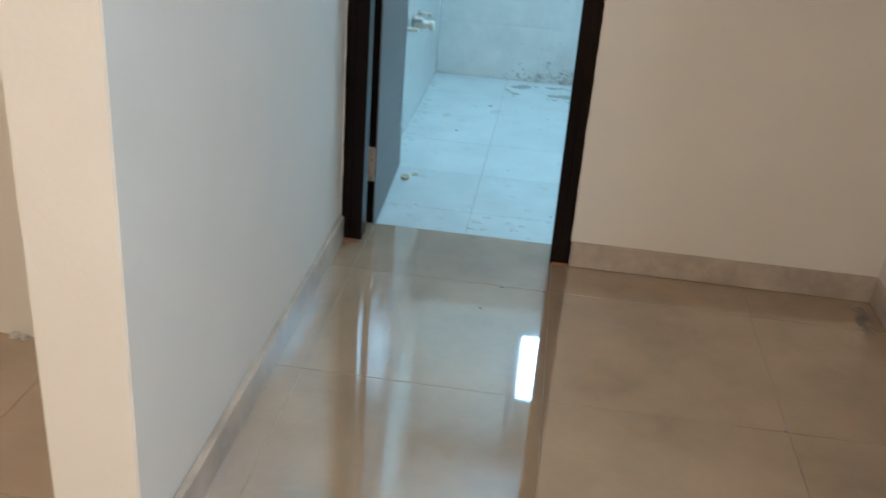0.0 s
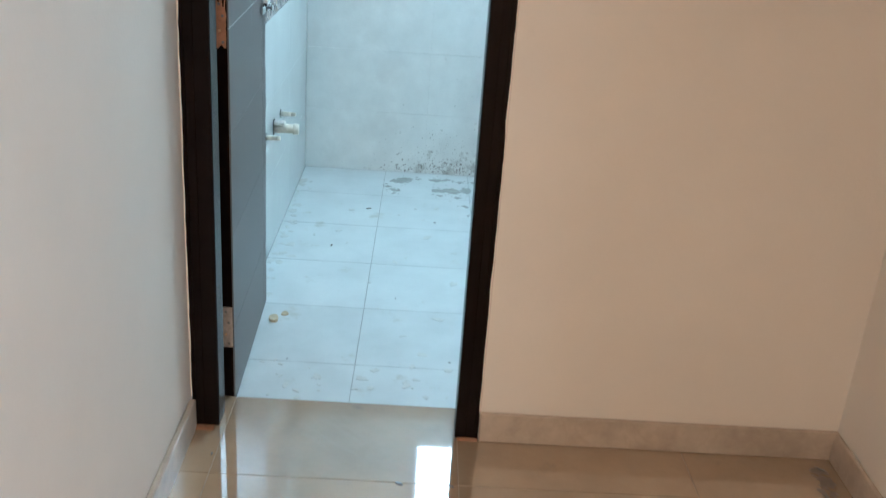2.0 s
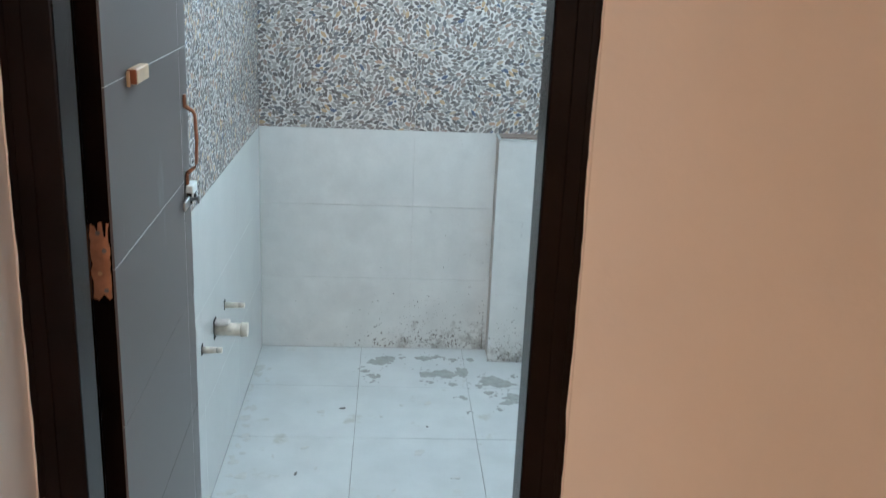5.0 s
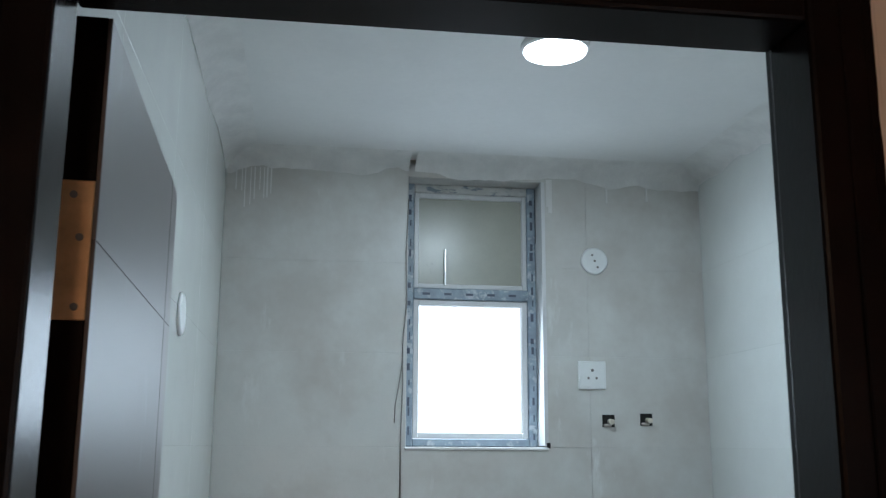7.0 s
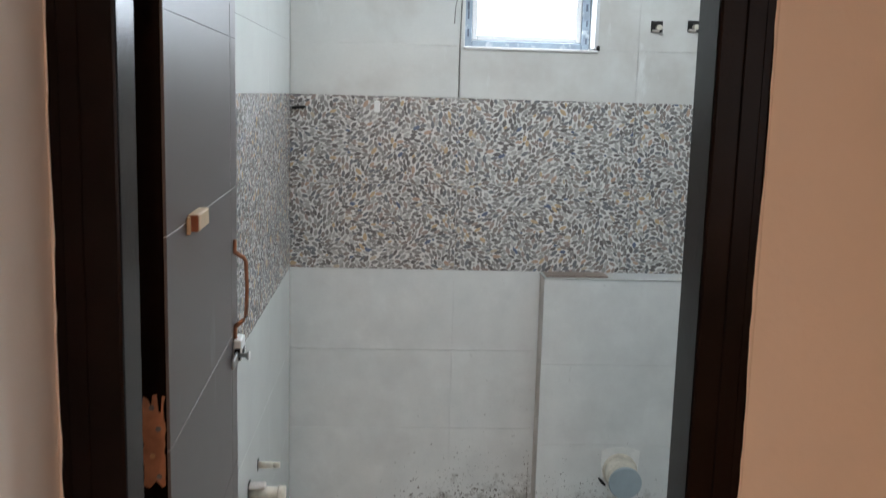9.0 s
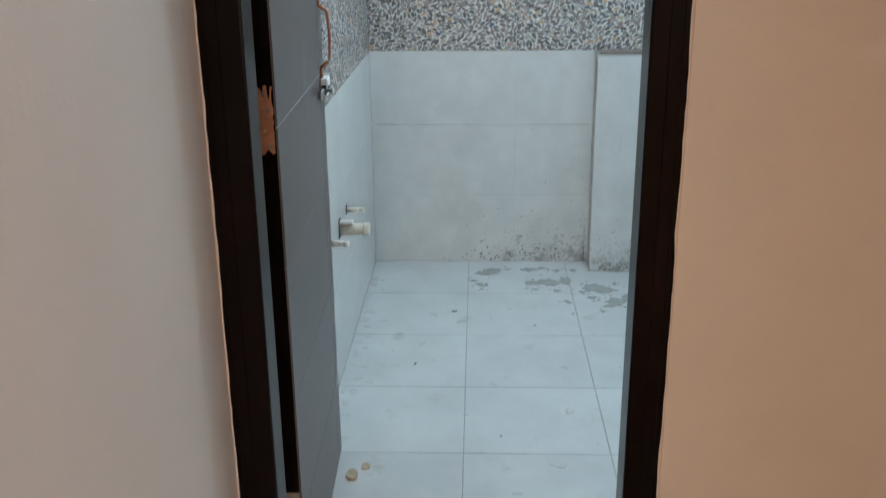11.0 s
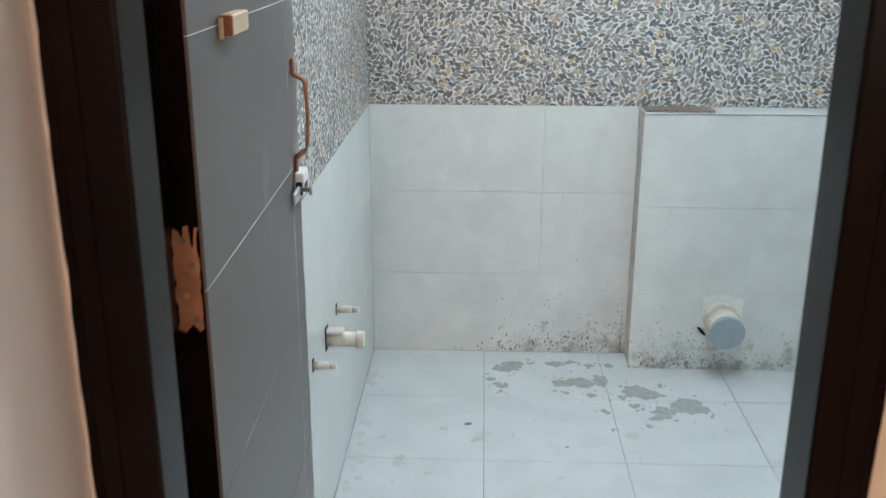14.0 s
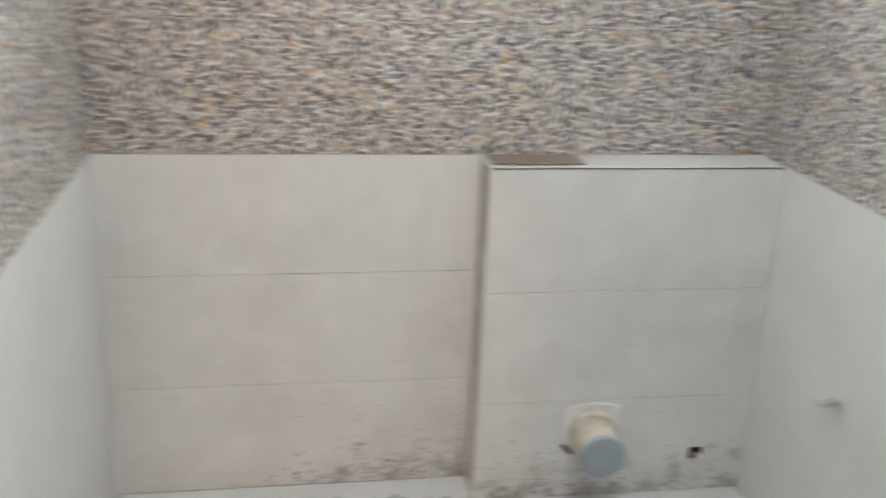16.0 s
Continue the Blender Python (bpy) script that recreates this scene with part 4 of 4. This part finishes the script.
for k in range(760):
    z = 0.006 + min(rs.expovariate(1 / 0.075), 0.62)
    size = rs.choice((0.0011, 0.0016, 0.0022, 0.003, 0.0044)) * (1.25 if z < 0.07 else (0.8 if z < 0.25 else 0.55))
    if k < 440:
        wall_fleck(min(max(rs.gauss(0.20, 0.17), -0.44), BX - 0.012), BACK - 0.0003, z, size, rs.uniform(0.7, 1.5))
    else:
        wall_fleck(min(max(BX + 0.03 + abs(rs.gauss(0, 0.17 if k < 690 else 0.4)), BX + 0.01), RIGHT - 0.03), BY - 0.0013, z * 0.8, size, rs.uniform(0.7, 1.5))
tagged(part("mould_specks", flecks, MOULD), "dark mould and cement specks low on the tiles", "mould", kind="stuff")
shell = bmesh.new()
add_blob(shell, -0.383, 3.44, 0.026, rs, 0.010, 0.0003, 0.7, 12)
tagged(part("plaster_chip", shell, TAN), "tan broken plaster chip beside the open door", "debris")
shell = bmesh.new()
add_blob(shell, -0.352, 3.49, 0.020, rs, 0.003, 0.0003, 0.6, 12)
tagged(part("plaster_chip", shell, TAN), "flat tan plaster chip on the floor tiles", "debris")
hs = bmesh.new()
for x, y, r in ((0.073, 2.514, 0.012), (0.205, 2.513, 0.008), (0.827, 1.922, 0.008), (-0.41, 2.60, 0.006), (0.02, 2.36, 0.004), (1.20, 2.67, 0.010), (1.17, 2.55, 0.012)):
    add_blob(hs, x, y, r, rs, HALL_Z + 0.003, HALL_Z + 0.0002, 0.5, 10)
tagged(part("debris_specks", hs, DARK_FLAKE), "small dark debris specks on the polished marble floor", "debris", kind="stuff")
stain = bmesh.new()
for k in range(26):
    d = abs(rs.gauss(0, 0.05))
    add_blob(stain, 1.225 - abs(rs.gauss(0, 0.025)) - 0.02, 2.70 - 0.03 - d * 1.6, rs.uniform(0.006, 0.022), rs, HALL_Z + 0.0004 + 0.00001 * k, HALL_Z + 0.0001, rs.uniform(0.4, 0.9), 12, 0.4)
tagged(part("floor_stain", stain, STONE), "brown dried stain in the corner of the marble floor", "stain", kind="stuff")
rubble = bmesh.new()
for k in range(40):
    add_blob(rubble, rs.uniform(-1.7, -0.68), 1.89 - abs(rs.gauss(0, 0.012)), rs.uniform(0.006, 0.016), rs, HALL_Z + rs.uniform(0.004, 0.02), HALL_Z + 0.0002, 0.8, 9)
tagged(part("mortar_crumbs", rubble, MORTAR), "brown mortar crumbs along the foot of the wall", "debris", kind="stuff")


# ---- pieces: floor and wall tiles ----
shared = {}


def piece(name, parent, size, m, mat, chamfer=0.0006):
    """A tile of the given size, its visible face up at z = 0, at the pose m; alike tiles share one mesh."""
    key = (name, mat.name, tuple(round(s, 4) for s in size))
    if key not in shared:
        sx, sy, sz = size
        bm = bmesh.new()
        rings = []
        for inset, z in ((0.0, -sz), (0.0, -chamfer), (chamfer, 0.0)):
            rings.append([bm.verts.new(p) for p in ((inset, inset, z), (sx - inset, inset, z), (sx - inset, sy - inset, z), (inset, sy - inset, z))])
        for a, b in zip(rings, rings[1:]):
            for i in range(4):
                bm.faces.new((a[i], a[(i + 1) % 4], b[(i + 1) % 4], b[i]))
        bm.faces.new(rings[-1])
        shared[key] = mesh_of(name, bm, mat)
    ob = new(name, shared[key])
    ob.parent = parent
    ob.matrix_basis = m
    return ob


def spans(cuts, gap):
    return [(a + gap / 2, b - gap / 2) for a, b in zip(cuts, cuts[1:])]


# hall marble
for x0, x1 in spans([-3.0, -2.84, -2.23, -1.62, -1.01, -0.40, 0.222, 0.832, 1.42], 0.0016):
    for y0, y1 in spans([-2.6, -1.745, -1.135, -0.525, 0.085, 0.695, 1.305, 1.915, 2.520, FRONT_IN + 0.003], 0.0016):
        piece("tile", floor, (x1 - x0, y1 - y0, 0.012), pose(x0, y0, HALL_Z), MARBLE, 0.0005)
# bathroom floor
for x0, x1 in spans([LEFT, -0.087, 0.323, 0.735, RIGHT], 0.0024):
    for y0, y1 in spans([FRONT_IN + 0.004, 3.165, 3.567, 3.965, 4.366, 4.766, BACK], 0.0024):
        piece("tile", bath_floor, (x1 - x0, y1 - y0, 0.006), pose(x0, y0, 0), FLOOR_TILE, 0.0008)

ROWS_LOW, ROWS_BAND, ROWS_UP = [0.0, 0.30, 0.60, 0.90], [0.90, 1.2095, 1.519], [1.519, 1.699, 1.999, 2.299, 2.64]


# pebble print: leaf-shaped pebbles in swirls on a flat tile
def leaf_sheet(name, w, h, seed, target):
    r = random.Random(seed)
    cell, grid, leaves = 0.012, {}, []

    def angle(u, v):
        return 3.3 * noise.noise((u * 11 + seed * 7.3, v * 11, 0.3)) + 1.2 * noise.noise((u * 30, v * 30 + seed, 5.1))

    def discs(u, v, a, length, width):
        c, s = math.cos(a), math.sin(a)
        return [(u + k * length * c, v + k * length * s, q * width) for k, q in ((-0.36, 0.62), (-0.14, 1.0), (0.14, 1.0), (0.36, 0.62))]

    for tries in range(target * 26):
        shrink = 1.0 if tries < target * 9 else (0.72 if tries < target * 16 else 0.42)
        u, v = r.uniform(-0.003, w + 0.003), r.uniform(-0.003, h + 0.003)
        a = angle(u, v) + r.gauss(0, 0.16)
        length, width = r.uniform(0.021, 0.030) * shrink, r.uniform(0.0050, 0.0068) * max(shrink, 0.7)
        ds = discs(u, v, a, length, width)
        ok = True
        for x, y, q in ds:
            gx, gy = int(x / cell), int(y / cell)
            for i in (gx - 1, gx, gx + 1):
                for j in (gy - 1, gy, gy + 1):
                    for x2, y2, q2 in grid.get((i, j), ()):
                        if (x - x2) ** 2 + (y - y2) ** 2 < (q + q2 - 0.0011) ** 2:
                            ok = False
                            break
                    if not ok:
                        break
                if not ok:
                    break
            if not ok:
                break
        if ok:
            for x, y, q in ds:
                grid.setdefault((int(x / cell), int(y / cell)), []).append((x, y, q))
            leaves.append((u, v, a, length, width))
    verts, faces = [], []
    shape = ((-0.55, 0.0), (-0.30, 0.86), (0.04, 1.12), (0.33, 0.80), (0.57, 0.0), (0.33, -0.80), (0.04, -1.12), (-0.30, -0.86))
    for u, v, a, length, width in leaves:
        c, s = math.cos(a), math.sin(a)
        base = len(verts)
        for f, z in ((1.0, 0.0), (0.80, 0.0007)):
            for p, q in shape:
                x, y = p * length * f, q * width * f
                verts.append((min(max(u + x * c - y * s, 0.0003), w - 0.0003), min(max(v + x * s + y * c, 0.0003), h - 0.0003), z))
        n = len(shape)
        faces.append(tuple(base + n + i for i in range(n)))
        faces += [(base + i, base + (i + 1) % n, base + n + (i + 1) % n, base + n + i) for i in range(n)]
    me = bpy.data.meshes.new(name)
    me.from_pydata(verts, [], faces)
    me.materials.append(LEAF)
    return me


SHEET_W, SHEET_H = 0.5915, 0.3089
SHEETS = [leaf_sheet("pebbles", SHEET_W, SHEET_H, 3, 1150), leaf_sheet("pebbles", SHEET_W, SHEET_H, 8, 1150)]
NARROW = [leaf_sheet("pebbles", 0.4125, SHEET_H, 5, 800)]


def band_tile(wall, width, m, k):
    tile = piece("band_tile", wall, (width, SHEET_H, 0.005), m, LEAF_GROUND, 0.0002)
    use = SHEETS[k % 2] if width > 0.5 else NARROW[0]
    full = SHEET_W if width > 0.5 else 0.4125
    ob = new("pebbles", use)
    ob.parent = tile
    ob.matrix_basis = Matrix.Diagonal((width / full, 1, 1, 1)) if k % 4 < 2 else Matrix.Translation((width, SHEET_H, 0)) @ pose(0, 0, 0, 0, 0, 180) @ Matrix.Diagonal((width / full, 1, 1, 1))
    tagged(ob, "swirls of grey, brown and tan leaf-shaped pebbles", kind="stuff")


# back wall: tile axes x and z, face towards -y
def on_back(x, z):
    return pose(x, BACK, z, 90, 0, 0)


def on_left(y, z):
    return pose(LEFT, y, z, 90, 0, 90)


def on_right(y, z):
    return pose(RIGHT, y, z, 90, 0, -90)


cuts_back = [LEFT, 0.104, 0.735, RIGHT]
for x0, x1 in spans([LEFT, 0.104, BX + 0.004], 0.0004):
    for z0, z1 in spans(ROWS_LOW, 0.0010):
        piece("tile", bath_back, (x1 - x0, z1 - z0, 0.004), on_back(x0, z0), BACK_TILE)
k = 0
for x0, x1 in spans(cuts_back, 0.0006):
    for z0, z1 in spans(ROWS_BAND, 0.0006):
        band_tile(bath_back, x1 - x0, on_back(x0, z0), k)
        k += 1
z0, z1 = spans(ROWS_UP, 0.0005)[0]
for x0, x1 in spans(cuts_back, 0.0008):
    piece("tile", bath_back, (x1 - x0, z1 - z0, 0.004), on_back(x0, z0), HIGH_TILE)
for x0, x1 in spans([LEFT, WX0], 0.0003) + spans([WX1, 0.735, RIGHT], 0.0003):
    for z0, z1 in spans(ROWS_UP, 0.0002)[1:]:
        piece("tile", bath_back, (x1 - x0, z1 - z0, 0.004), on_back(x0, z0), HIGH_TILE)
piece("tile", bath_back, (WX1 - WX0, 2.64 - WZ1, 0.004), on_back(WX0, WZ1), HIGH_TILE)
cuts_side = [FRONT_IN + 0.014, 3.36, 3.955, 4.547, BACK]
for wall, put_on, flip in ((bath_left, on_left, 1), (bath_right, on_right, -1)):
    k = 1
    for y0, y1 in spans(cuts_side, 0.0004):
        at = y0 if flip > 0 else y1
        for z0, z1 in spans(ROWS_LOW, 0.0003) + spans(ROWS_UP, 0.0002):
            piece("tile", wall, (y1 - y0, z1 - z0, 0.004), put_on(at, z0), WALL_TILE, 0.0003)
        for z0, z1 in spans(ROWS_BAND, 0.0006):
            band_tile(wall, y1 - y0, put_on(at, z0), k)
            k += 1
